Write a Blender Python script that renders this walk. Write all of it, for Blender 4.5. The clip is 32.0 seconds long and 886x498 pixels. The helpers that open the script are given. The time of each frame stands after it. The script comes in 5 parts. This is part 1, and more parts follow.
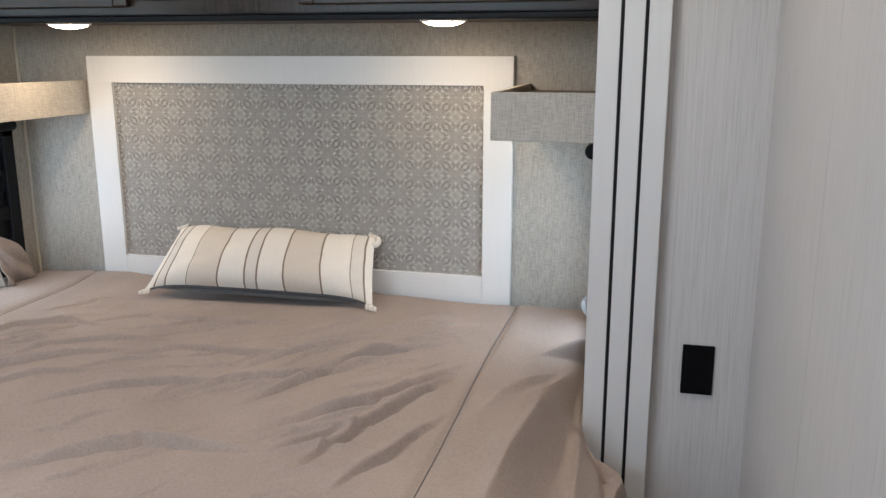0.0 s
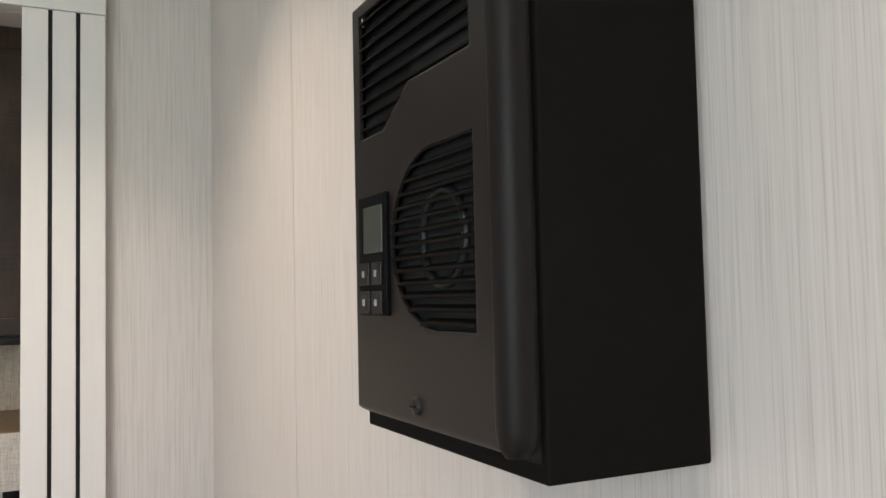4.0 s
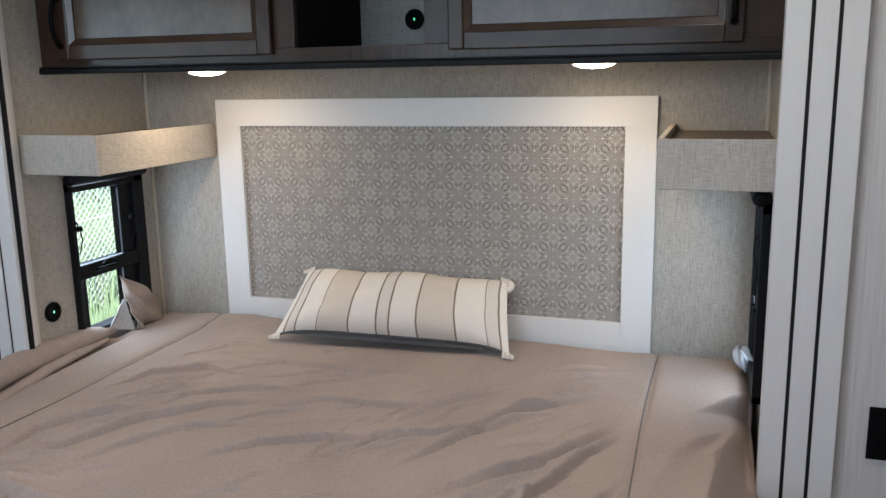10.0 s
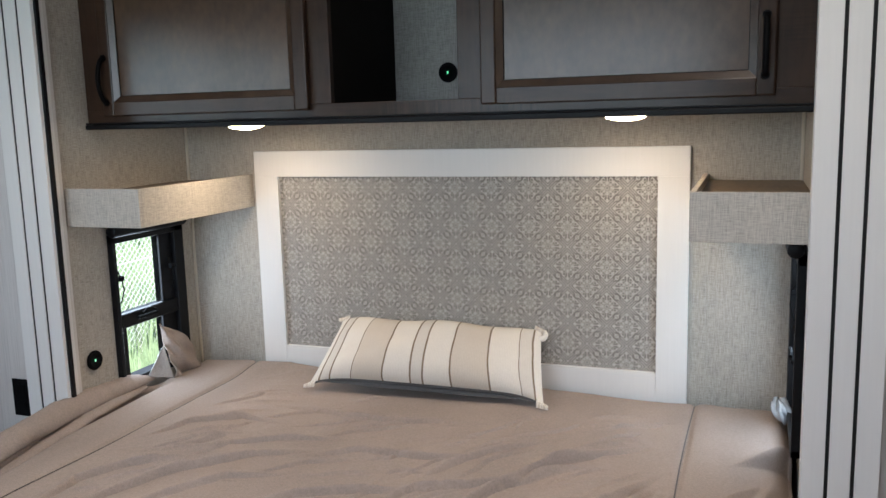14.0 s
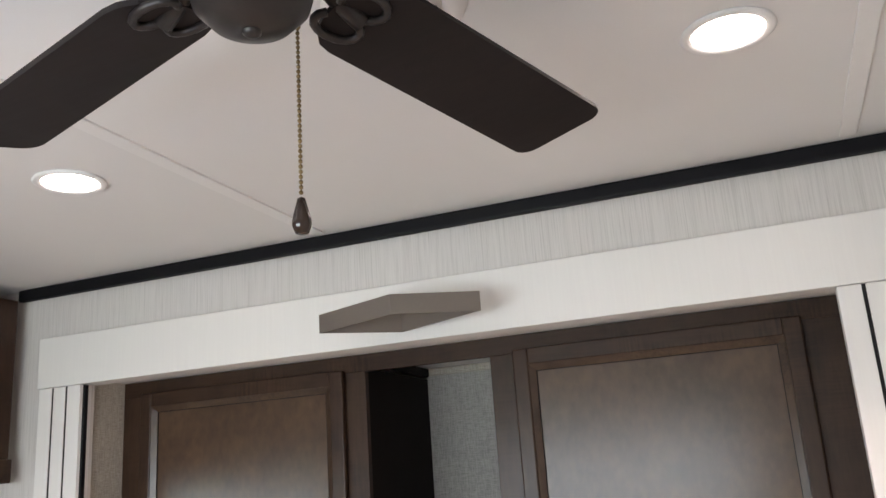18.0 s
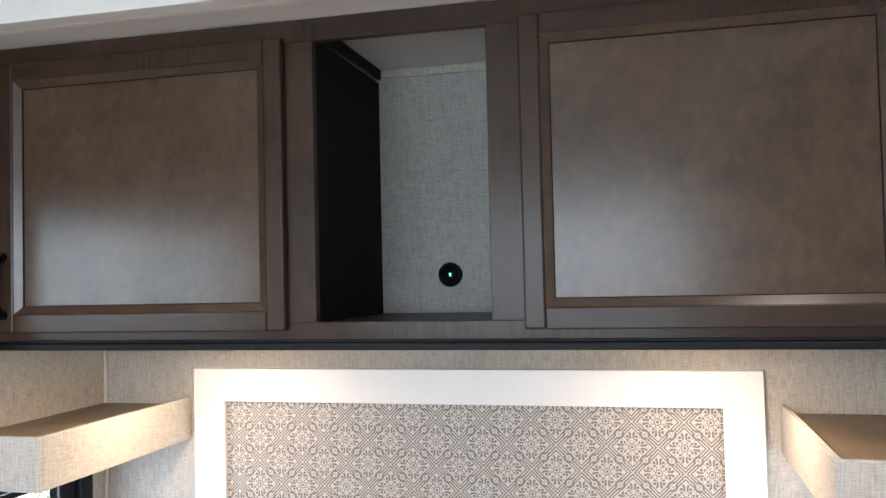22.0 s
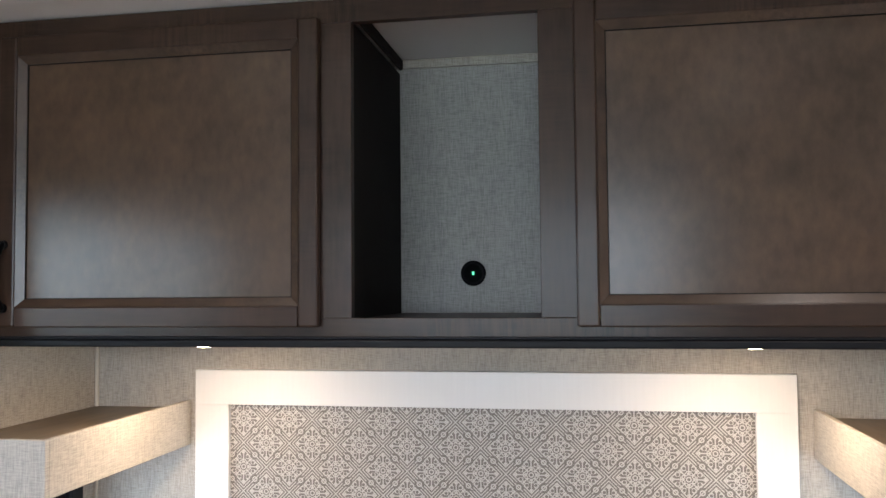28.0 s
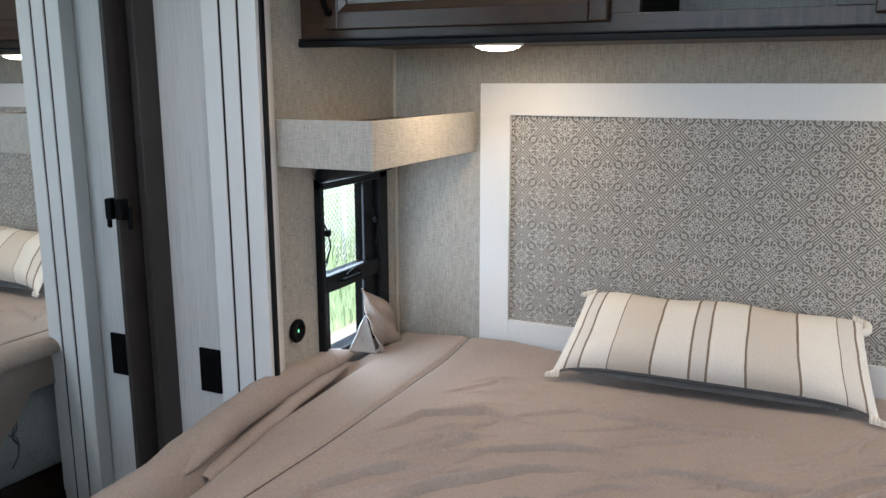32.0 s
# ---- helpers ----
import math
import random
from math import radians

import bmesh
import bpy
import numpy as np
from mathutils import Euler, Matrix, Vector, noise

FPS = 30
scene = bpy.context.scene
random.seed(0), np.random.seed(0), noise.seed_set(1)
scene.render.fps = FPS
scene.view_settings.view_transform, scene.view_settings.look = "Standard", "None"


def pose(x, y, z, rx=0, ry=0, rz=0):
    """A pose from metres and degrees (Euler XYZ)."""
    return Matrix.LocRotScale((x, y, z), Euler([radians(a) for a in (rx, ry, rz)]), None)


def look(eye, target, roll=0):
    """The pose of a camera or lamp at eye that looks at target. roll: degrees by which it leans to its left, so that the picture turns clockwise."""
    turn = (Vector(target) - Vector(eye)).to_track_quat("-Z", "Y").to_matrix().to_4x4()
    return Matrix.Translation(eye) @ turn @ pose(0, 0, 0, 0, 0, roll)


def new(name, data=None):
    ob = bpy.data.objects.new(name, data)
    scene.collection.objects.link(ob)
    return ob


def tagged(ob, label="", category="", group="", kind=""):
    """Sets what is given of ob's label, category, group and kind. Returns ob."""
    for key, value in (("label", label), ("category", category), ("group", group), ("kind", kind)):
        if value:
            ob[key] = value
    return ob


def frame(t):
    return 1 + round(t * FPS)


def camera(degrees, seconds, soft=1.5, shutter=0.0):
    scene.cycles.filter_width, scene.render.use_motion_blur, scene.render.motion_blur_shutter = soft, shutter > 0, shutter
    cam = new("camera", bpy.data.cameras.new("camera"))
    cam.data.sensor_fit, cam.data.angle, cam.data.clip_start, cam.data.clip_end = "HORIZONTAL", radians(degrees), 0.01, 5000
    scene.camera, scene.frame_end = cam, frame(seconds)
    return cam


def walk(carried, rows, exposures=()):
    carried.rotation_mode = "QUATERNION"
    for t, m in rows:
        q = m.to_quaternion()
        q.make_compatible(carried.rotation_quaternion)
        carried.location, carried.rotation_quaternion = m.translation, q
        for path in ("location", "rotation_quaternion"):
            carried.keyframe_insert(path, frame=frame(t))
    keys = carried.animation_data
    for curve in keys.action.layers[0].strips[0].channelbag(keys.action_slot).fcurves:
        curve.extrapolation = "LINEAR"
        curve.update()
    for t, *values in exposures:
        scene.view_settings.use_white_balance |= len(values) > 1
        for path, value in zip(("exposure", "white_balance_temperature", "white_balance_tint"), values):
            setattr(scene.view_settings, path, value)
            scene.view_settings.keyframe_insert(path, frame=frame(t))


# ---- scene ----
cam = camera(55.4, 32.0)
PATH = [
    (0, (1.042, -2.332, 1.435), (0.577, -0.44, 0.983), -0.0),
    (0.5, (1.069, -2.317, 1.419), (0.865, -0.385, 0.941), 0.6),
    (1, (1.074, -2.307, 1.433), (0.944, -0.368, 0.962), 0.9),
    (1.5, (1.05, -2.253, 1.425), (1.228, -0.315, 0.963), 0.7),
    (2, (0.985, -2.204, 1.465), (1.524, -0.337, 0.994), 0.1),
    (2.5, (0.937, -2.238, 1.522), (1.742, -0.433, 1.214), 0.1),
    (3, (0.941, -2.251, 1.553), (1.792, -0.445, 1.442), -0.4),
    (3.5, (0.94, -2.264, 1.589), (1.824, -0.471, 1.639), -0.8),
    (5.5, (0.95, -2.261, 1.587), (1.818, -0.465, 1.733), -2.0),
    (6, (0.946, -2.264, 1.552), (1.814, -0.467, 1.682), -1.9),
    (6.5, (0.938, -2.263, 1.531), (1.796, -0.457, 1.558), -1.7),
    (7, (0.929, -2.266, 1.523), (1.74, -0.438, 1.477), -2.0),
    (7.5, (0.896, -2.266, 1.497), (1.592, -0.393, 1.409), -0.7),
    (8, (0.836, -2.276, 1.482), (1.271, -0.334, 1.284), -1.4),
    (8.5, (0.824, -2.249, 1.513), (0.787, -0.275, 1.193), -1.1),
    (9, (0.775, -2.265, 1.483), (0.403, -0.345, 1.068), -0.3),
    (9.5, (0.769, -2.306, 1.485), (0.275, -0.411, 1.077), -0.3),
    (10, (0.819, -2.31, 1.488), (0.213, -0.447, 1.086), -1.0),
    (10.5, (0.84, -2.315, 1.498), (0.166, -0.469, 1.127), -1.2),
    (11, (0.847, -2.306, 1.525), (0.128, -0.475, 1.167), -1.5),
    (11.5, (0.873, -2.306, 1.524), (0.091, -0.497, 1.183), -1.5),
    (12, (0.862, -2.338, 1.518), (0.077, -0.528, 1.189), -1.9),
    (12.5, (0.874, -2.327, 1.518), (0.105, -0.511, 1.189), -2.4),
    (13, (0.849, -2.316, 1.508), (0.112, -0.485, 1.185), -2.7),
    (13.5, (0.84, -2.322, 1.514), (0.13, -0.478, 1.2), -2.2),
    (15.5, (0.771, -2.317, 1.594), (0.169, -0.414, 1.476), -0.9),
    (16, (0.774, -2.321, 1.685), (0.171, -0.424, 1.877), -2.2),
    (16.5, (0.782, -2.334, 1.775), (0.156, -0.463, 2.102), -3.2),
    (17, (0.8, -2.346, 1.822), (0.165, -0.506, 2.281), -4.1),
    (17.5, (0.791, -2.36, 1.832), (0.134, -0.556, 2.394), -4.0),
    (18, (0.799, -2.338, 1.825), (0.112, -0.533, 2.344), -3.9),
    (18.5, (0.777, -2.319, 1.723), (0.118, -0.483, 2.166), -3.6),
    (19, (0.794, -2.29, 1.614), (0.099, -0.422, 1.78), -3.5),
    (19.5, (0.792, -2.272, 1.537), (0.095, -0.397, 1.53), -3.4),
    (20, (0.75, -2.296, 1.54), (0.084, -0.411, 1.593), -2.7),
    (20.5, (0.675, -2.273, 1.588), (0.032, -0.38, 1.653), -2.3),
    (21, (0.588, -2.181, 1.617), (0.069, -0.25, 1.675), -1.3),
    (21.5, (0.526, -2.036, 1.625), (0.033, -0.098, 1.683), -1.2),
    (22, (0.445, -1.897, 1.641), (-0.033, 0.044, 1.707), -1.3),
    (22.5, (0.363, -1.831, 1.644), (-0.097, 0.115, 1.704), -1.6),
    (23, (0.27, -1.817, 1.64), (-0.142, 0.138, 1.707), -1.8),
    (23.5, (0.211, -1.834, 1.652), (-0.106, 0.137, 1.768), -2.2),
    (24, (0.214, -1.834, 1.646), (-0.031, 0.148, 1.754), -2.4),
    (24.5, (0.242, -1.816, 1.637), (0.018, 0.169, 1.737), -2.3),
    (26.5, (0.281, -1.859, 1.616), (-0.067, 0.108, 1.717), -1.3),
    (27, (0.261, -1.86, 1.608), (-0.074, 0.109, 1.707), -1.0),
    (27.5, (0.25, -1.878, 1.601), (-0.076, 0.093, 1.703), -0.7),
    (28, (0.251, -1.862, 1.612), (-0.094, 0.106, 1.706), -0.5),
    (28.5, (0.305, -1.862, 1.635), (-0.041, 0.105, 1.736), -0.3),
    (29, (0.371, -1.905, 1.666), (0.022, 0.06, 1.788), 0.1),
    (29.5, (0.375, -1.941, 1.668), (0.021, 0.023, 1.81), 0.3),
    (30, (0.324, -1.958, 1.636), (-0.207, -0.034, 1.762), 0.7),
    (30.5, (0.286, -2.009, 1.564), (-0.529, -0.186, 1.68), 0.8),
    (31, (0.271, -2.058, 1.505), (-0.633, -0.274, 1.519), -0.4),
    (31.5, (0.232, -2.062, 1.466), (-0.652, -0.282, 1.237), -0.3),
    (32, (0.206, -2.049, 1.443), (-0.642, -0.282, 1.044), -0.2),
]
EXPOSURES = [(0, 1.59, 6130, 11.5), (1, 1.52, 6030, 10.5), (2.2, 1.46, 6580, 8.0), (3, 1.64, 7220, 16.5), (3.5, 1.88, 7070, 14.5), (5.5, 2.05, 6570, 12.5), (8, 1.46, 6160, 8.9), (9, 1.62, 5940, 12.2), (10, 1.44, 6010, 11.9), (11, 1.42, 6140, 11.7), (13.5, 1.53, 6140, 11.7), (15.5, 2.03, 6650, 16.9), (16, 2.28, 6850, 19.4), (17, 2.36, 6970, 21.9), (18, 2.4, 6850, 20.4), (19, 2.44, 6630, 17.4), (20, 1.66, 6250, 14.2), (21, 2.2, 6250, 16.2), (23, 2.51, 6180, 15.7), (27, 2.57, 6130, 15.7), (28, 2.15, 6230, 15.7), (29, 2.6, 6130, 15.2), (30, 2.51, 6450, 14.4), (31, 1.81, 6190, 10.9), (32, 1.59, 5990, 10.9)]
walk(cam, [(t, look(eye, target, roll)) for t, eye, target, roll in PATH], EXPOSURES)

# ---------------------------------------------------------------- light
world = bpy.data.worlds.new("sky_world")
scene.world = world
world.use_nodes = True
sky = world.node_tree.nodes.new("ShaderNodeTexSky")
sky.sky_type, sky.sun_disc = "NISHITA", False
sky.sun_elevation, sky.sun_rotation = radians(48), radians(-60)
world.node_tree.links.new(sky.outputs[0], world.node_tree.nodes["Background"].inputs[0])
world.node_tree.nodes["Background"].inputs[1].default_value = 0.15
sun = new("sun", bpy.data.lights.new("sun", "SUN"))
sun.data.energy, sun.data.angle, sun.data.color = 5.0, radians(1.0), (1.0, 0.95, 0.88)
sun.matrix_basis = look((4, -6, 9), (0, 0, 0))


def lamp(name, place, target, watts, size, colour, spread=180):
    ob = new(name, bpy.data.lights.new(name, "AREA"))
    ob.data.shape, ob.data.size, ob.data.energy, ob.data.color = "DISK", size, watts, colour
    ob.data.spread = radians(spread)
    ob.matrix_basis = look(place, target)
    return ob


SPOTS = [(-0.405, -1.165), (0.81, -1.150), (-0.405, -2.43), (0.81, -2.43)]
for sx, sy in SPOTS:
    lamp("ceiling_spot_light", (sx, sy, 2.400), (sx, sy, 0), 1.08 if sy > -2 else 0.78, 0.11, (1.0, 0.86, 0.73), 102)
PUCKS = [(-0.511, -0.272), (0.536, -0.270)]
for px, py in PUCKS:
    lamp("reading_puck_light", (px, py, 1.4970), (px, py, 0), 0.23, 0.105, (1.0, 0.73, 0.46), 170)
# daylight from the window behind the walker
day = new("window_daylight", bpy.data.lights.new("window_daylight", "AREA"))
day.data.shape, day.data.size, day.data.size_y, day.data.energy, day.data.color = "RECTANGLE", 1.5, 0.56, 5.6, (0.72, 0.86, 1.0)
day.matrix_basis = look((-0.15, -2.985, 1.67), (-0.15, 0, 1.67))


# sky light that falls in through the two recess windows
for side in (-1, 1):
    side_day = new("recess_window_daylight", bpy.data.lights.new("recess_window_daylight", "AREA"))
    side_day.data.shape, side_day.data.size, side_day.data.size_y, side_day.data.energy, side_day.data.color = "RECTANGLE", 0.22, 0.38, 0.80, (0.72, 0.87, 1.0)
    side_day.matrix_basis = look((-0.939 if side < 0 else 0.948, -0.250, 0.975), (0, -0.250, 0.975))


# ---------------------------------------------------------------- materials
def nodes_of(name):
    m = bpy.data.materials.new(name)
    m.use_nodes = True
    nt = m.node_tree
    return m, nt, nt.nodes["Principled BSDF"]


def link(nt, a, b):
    nt.links.new(a, b)


def coords(nt, scale=(1, 1, 1), turn=(0, 0, 0)):
    tc = nt.nodes.new("ShaderNodeTexCoord")
    mp = nt.nodes.new("ShaderNodeMapping")
    mp.inputs["Scale"].default_value = scale
    mp.inputs["Rotation"].default_value = turn
    link(nt, tc.outputs["Object"], mp.inputs[0])
    return mp.outputs[0]


def noise_tex(nt, vec, scale, detail=3.0, rough=0.55):
    n = nt.nodes.new("ShaderNodeTexNoise")
    n.inputs["Scale"].default_value, n.inputs["Detail"].default_value, n.inputs["Roughness"].default_value = scale, detail, rough
    link(nt, vec, n.inputs["Vector"])
    return n.outputs["Fac"]


def math_node(nt, op, a, b=None, c=None, clamp=False):
    n = nt.nodes.new("ShaderNodeMath")
    n.operation, n.use_clamp = op, clamp
    for i, v in enumerate((a, b, c)):
        if v is None:
            continue
        if isinstance(v, (int, float)):
            n.inputs[i].default_value = v
        else:
            link(nt, v, n.inputs[i])
    return n.outputs[0]


def ramp(nt, fac, stops, mode="LINEAR"):
    r = nt.nodes.new("ShaderNodeValToRGB")
    r.color_ramp.interpolation = mode
    els = r.color_ramp.elements
    while len(els) < len(stops):
        els.new(0.5)
    for e, (p, c) in zip(els, stops):
        e.position, e.color = p, (*c, 1)
    link(nt, fac, r.inputs[0])
    return r.outputs[0]


def mix(nt, fac, a, b, mode="MIX"):
    n = nt.nodes.new("ShaderNodeMix")
    n.data_type, n.blend_type = "RGBA", mode
    for sock, v in ((n.inputs[0], fac), (n.inputs[6], a), (n.inputs[7], b)):
        if isinstance(v, (int, float)):
            sock.default_value = v
        elif isinstance(v, tuple):
            sock.default_value = (*v, 1)
        else:
            link(nt, v, sock)
    return n.outputs[2]


def bump(nt, bsdf, height, strength, distance=0.002):
    b = nt.nodes.new("ShaderNodeBump")
    b.inputs["Strength"].default_value, b.inputs["Distance"].default_value = strength, distance
    link(nt, height, b.inputs["Height"])
    link(nt, b.outputs[0], bsdf.inputs["Normal"])


def shade(c, f):
    return tuple(max(0.0, min(1.0, v * f)) for v in c)


def surface(name, colour, rough=0.5, metal=0.0, vary=0.12, scale=6.0, fine=180.0, relief=0.1, stretch=(1, 1, 1), spec=0.5):
    """Plain stuff with two scales of variation and fine relief."""
    m, nt, b = nodes_of(name)
    big = noise_tex(nt, coords(nt, stretch), scale, 4)
    small = noise_tex(nt, coords(nt, stretch), fine, 2)
    f = math_node(nt, "ADD", math_node(nt, "MULTIPLY", big, 0.7), math_node(nt, "MULTIPLY", small, 0.3))
    link(nt, ramp(nt, f, [(0.3, shade(colour, 1 - vary)), (0.7, shade(colour, 1 + vary))]), b.inputs["Base Color"])
    r = math_node(nt, "MULTIPLY_ADD", big, 0.2, rough - 0.1, True)
    link(nt, r, b.inputs["Roughness"])
    b.inputs["Metallic"].default_value = metal
    b.inputs["Specular IOR Level"].default_value = spec
    if relief:
        bump(nt, b, small, relief)
    return m


def streaked_paper(name, colour, dark):
    """Wall board with fine upright streaks."""
    m, nt, b = nodes_of(name)
    fine = noise_tex(nt, coords(nt, (800, 800, 9.0)), 1.0, 3, 0.6)
    wide = noise_tex(nt, coords(nt, (230, 230, 3.0)), 1.0, 4)
    soft = noise_tex(nt, coords(nt), 1.6, 2)
    f = math_node(nt, "ADD", math_node(nt, "MULTIPLY", fine, 0.7), math_node(nt, "MULTIPLY", wide, 0.3))
    col = ramp(nt, f, [(0.36, dark), (0.47, shade(colour, 0.95)), (0.64, shade(colour, 1.04))])
    link(nt, mix(nt, soft, col, mix(nt, 1.0, col, (0.96, 0.97, 0.98), "MULTIPLY")), b.inputs["Base Color"])
    b.inputs["Roughness"].default_value = 0.55
    b.inputs["Specular IOR Level"].default_value = 0.35
    bump(nt, b, f, 0.12, 0.001)
    return m


def linen(name, colour, dark, size=1.0, contrast=1.0):
    """Woven cloth print: slubs along two directions."""
    m, nt, b = nodes_of(name)
    a = noise_tex(nt, coords(nt, (620 / size, 620 / size, 42 / size)), 1.0, 2)
    c = noise_tex(nt, coords(nt, (46 / size, 46 / size, 620 / size)), 1.0, 2)
    big = noise_tex(nt, coords(nt), 5.0, 3)
    f = math_node(nt, "ADD", math_node(nt, "MULTIPLY", a, 0.45), math_node(nt, "MULTIPLY", c, 0.45))
    f = math_node(nt, "ADD", f, math_node(nt, "MULTIPLY", big, 0.10))
    w = 0.13 / contrast
    link(nt, ramp(nt, f, [(0.5 - w, dark), (0.5, colour), (0.5 + w, shade(colour, 1.22))]), b.inputs["Base Color"])
    b.inputs["Roughness"].default_value = 0.75
    b.inputs["Specular IOR Level"].default_value = 0.3
    bump(nt, b, f, 0.3, 0.001)
    return m


def stained_wood(name, colour, dark, along=(1, 1, 0.12), rough=0.33, coat=0.0, curl=0.0):
    """Stained maple: long soft grain, slow clouds of stain, and patches of curl across the grain."""
    m, nt, b = nodes_of(name)
    grain = noise_tex(nt, coords(nt, tuple(v * 90 for v in along)), 1.0, 3, 0.6)
    blotch = noise_tex(nt, coords(nt, tuple(0.5 + 0.5 * v for v in along)), 6.0, 2.5, 0.6)
    cloud = noise_tex(nt, coords(nt, tuple(1.6 - 0.8 * v for v in along)), 14.0, 2.0, 0.55)
    f = math_node(nt, "ADD", math_node(nt, "MULTIPLY", grain, 0.32), math_node(nt, "MULTIPLY", blotch, 0.42))
    f = math_node(nt, "ADD", f, math_node(nt, "MULTIPLY", cloud, 0.26))
    if curl:
        bars = noise_tex(nt, coords(nt, tuple(12 + 150 * (1 - v) for v in along)), 1.0, 2, 0.6)
        where = ramp(nt, noise_tex(nt, coords(nt), 4.3, 1), [(0.50, (0, 0, 0)), (0.62, (1, 1, 1))])
        swing = math_node(nt, "MULTIPLY", math_node(nt, "SUBTRACT", bars, 0.5), curl)
        f = math_node(nt, "ADD", f, math_node(nt, "MULTIPLY", swing, where))
    link(nt, ramp(nt, f, [(0.36, dark), (0.51, colour), (0.68, shade(colour, 1.4))]), b.inputs["Base Color"])
    link(nt, math_node(nt, "MULTIPLY_ADD", cloud, 0.12, rough - 0.05), b.inputs["Roughness"])
    b.inputs["Specular IOR Level"].default_value = 0.5 if coat == 0 else 0.2
    b.inputs["Coat Weight"].default_value, b.inputs["Coat Roughness"].default_value = coat, 0.23
    bump(nt, b, grain, 0.05, 0.0006)
    return m


def painted_wood(name, colour):
    m, nt, b = nodes_of(name)
    g = noise_tex(nt, coords(nt, (160, 160, 6)), 1.0, 3)
    h = noise_tex(nt, coords(nt), 3.0, 3)
    f = math_node(nt, "ADD", math_node(nt, "MULTIPLY", g, 0.5), math_node(nt, "MULTIPLY", h, 0.5))
    link(nt, ramp(nt, f, [(0.3, shade(colour, 0.965)), (0.7, shade(colour, 1.02))]), b.inputs["Base Color"])
    b.inputs["Roughness"].default_value = 0.42
    bump(nt, b, g, 0.04, 0.0004)
    return m


def damask(name, base, lines, cell=0.1112, at=(0.003, 1.314)):
    """Printed panel: fleur rosettes on a diagonal lattice, with nested chevrons where the lattice crosses."""
    m, nt, b = nodes_of(name)
    tc = nt.nodes.new("ShaderNodeTexCoord")
    sep = nt.nodes.new("ShaderNodeSeparateXYZ")
    link(nt, tc.outputs["Object"], sep.inputs[0])

    def op(kind, *args):
        return math_node(nt, kind, *args)

    x = op("DIVIDE", op("SUBTRACT", sep.outputs[0], at[0]), cell)
    z = op("DIVIDE", op("SUBTRACT", sep.outputs[2], at[1]), cell)
    # place inside the diamond cell, folded onto one eighth: along a fleur, and off its axis
    p = op("SUBTRACT", op("FRACT", op("ADD", op("ADD", x, z), 0.5)), 0.5)
    q = op("SUBTRACT", op("FRACT", op("ADD", op("SUBTRACT", x, z), 0.5)), 0.5)
    u = op("ABSOLUTE", op("MULTIPLY", op("ADD", p, q), 0.5))
    v = op("ABSOLUTE", op("MULTIPLY", op("SUBTRACT", p, q), 0.5))
    along, off = op("MAXIMUM", u, v), op("MINIMUM", u, v)

    def span(a, c, squeeze=1.0):
        dx, dy = op("SUBTRACT", along, a), op("MULTIPLY", op("SUBTRACT", off, c), squeeze)
        return op("SQRT", op("ADD", op("MULTIPLY", dx, dx), op("MULTIPLY", dy, dy)))

    def near(value, mid, width):
        return op("LESS_THAN", op("ABSOLUTE", op("SUBTRACT", value, mid)), width)

    def both(*items):
        out = items[0]
        for it in items[1:]:
            out = op("MULTIPLY", out, it)
        return out

    def either(*items):
        out = items[0]
        for it in items[1:]:
            out = op("MAXIMUM", out, it)
        return out

    w = 0.0120
    r = span(0.0, 0.0)
    edge = op("SUBTRACT", 0.5, op("ADD", along, off))
    heart = near(r, 0.042, w)
    stem = both(op("LESS_THAN", off, w), near(along, 0.215, 0.135))
    bar = both(near(along, 0.150, w), op("LESS_THAN", off, 0.052))
    tip = op("LESS_THAN", span(0.345, 0.0, 1.5), 0.036)
    wing = both(near(span(0.276, 0.056), 0.040, w), op("GREATER_THAN", op("ADD", along, op("MULTIPLY", off, 0.8)), 0.290))
    curl = op("LESS_THAN", span(0.256, 0.090), 0.021)
    spoke = both(near(op("SUBTRACT", along, off), 0.0, w * 1.3), near(r, 0.140, 0.055))
    bud = op("LESS_THAN", span(0.142, 0.142), 0.029)
    strap = both(near(span(0.25, 0.25), 0.112, w), op("GREATER_THAN", edge, 0.036))
    knot = either(near(span(0.25, 0.25), 0.044, w), both(near(edge, 0.0, w * 1.2), op("GREATER_THAN", off, 0.15)))
    petals = both(near(span(0.098, 0.046), 0.027, w * 0.75), op("GREATER_THAN", r, 0.066))
    shoulder = both(near(span(0.205, 0.088), 0.040, w * 0.75), op("GREATER_THAN", off, 0.050))
    rose = either(heart, petals, shoulder, stem, bar, tip, wing, curl, spoke, bud, strap)
    rows = either(op("LESS_THAN", edge, w * 1.3), near(edge, 0.072, w * 1.25), near(edge, 0.138, w * 1.1))
    cross = both(rows, op("LESS_THAN", off, 0.150))
    field = both(op("LESS_THAN", edge, 0.152), op("LESS_THAN", off, 0.160))
    pat = mix(nt, field, either(rose, knot), cross)
    wear = noise_tex(nt, coords(nt), 60, 3)
    col = mix(nt, pat, shade(base, 1), lines)
    link(nt, mix(nt, wear, mix(nt, 1.0, col, (0.88, 0.88, 0.88), "MULTIPLY"), col), b.inputs["Base Color"])
    b.inputs["Roughness"].default_value = 0.6
    bump(nt, b, pat, 0.08, 0.0005)
    return m


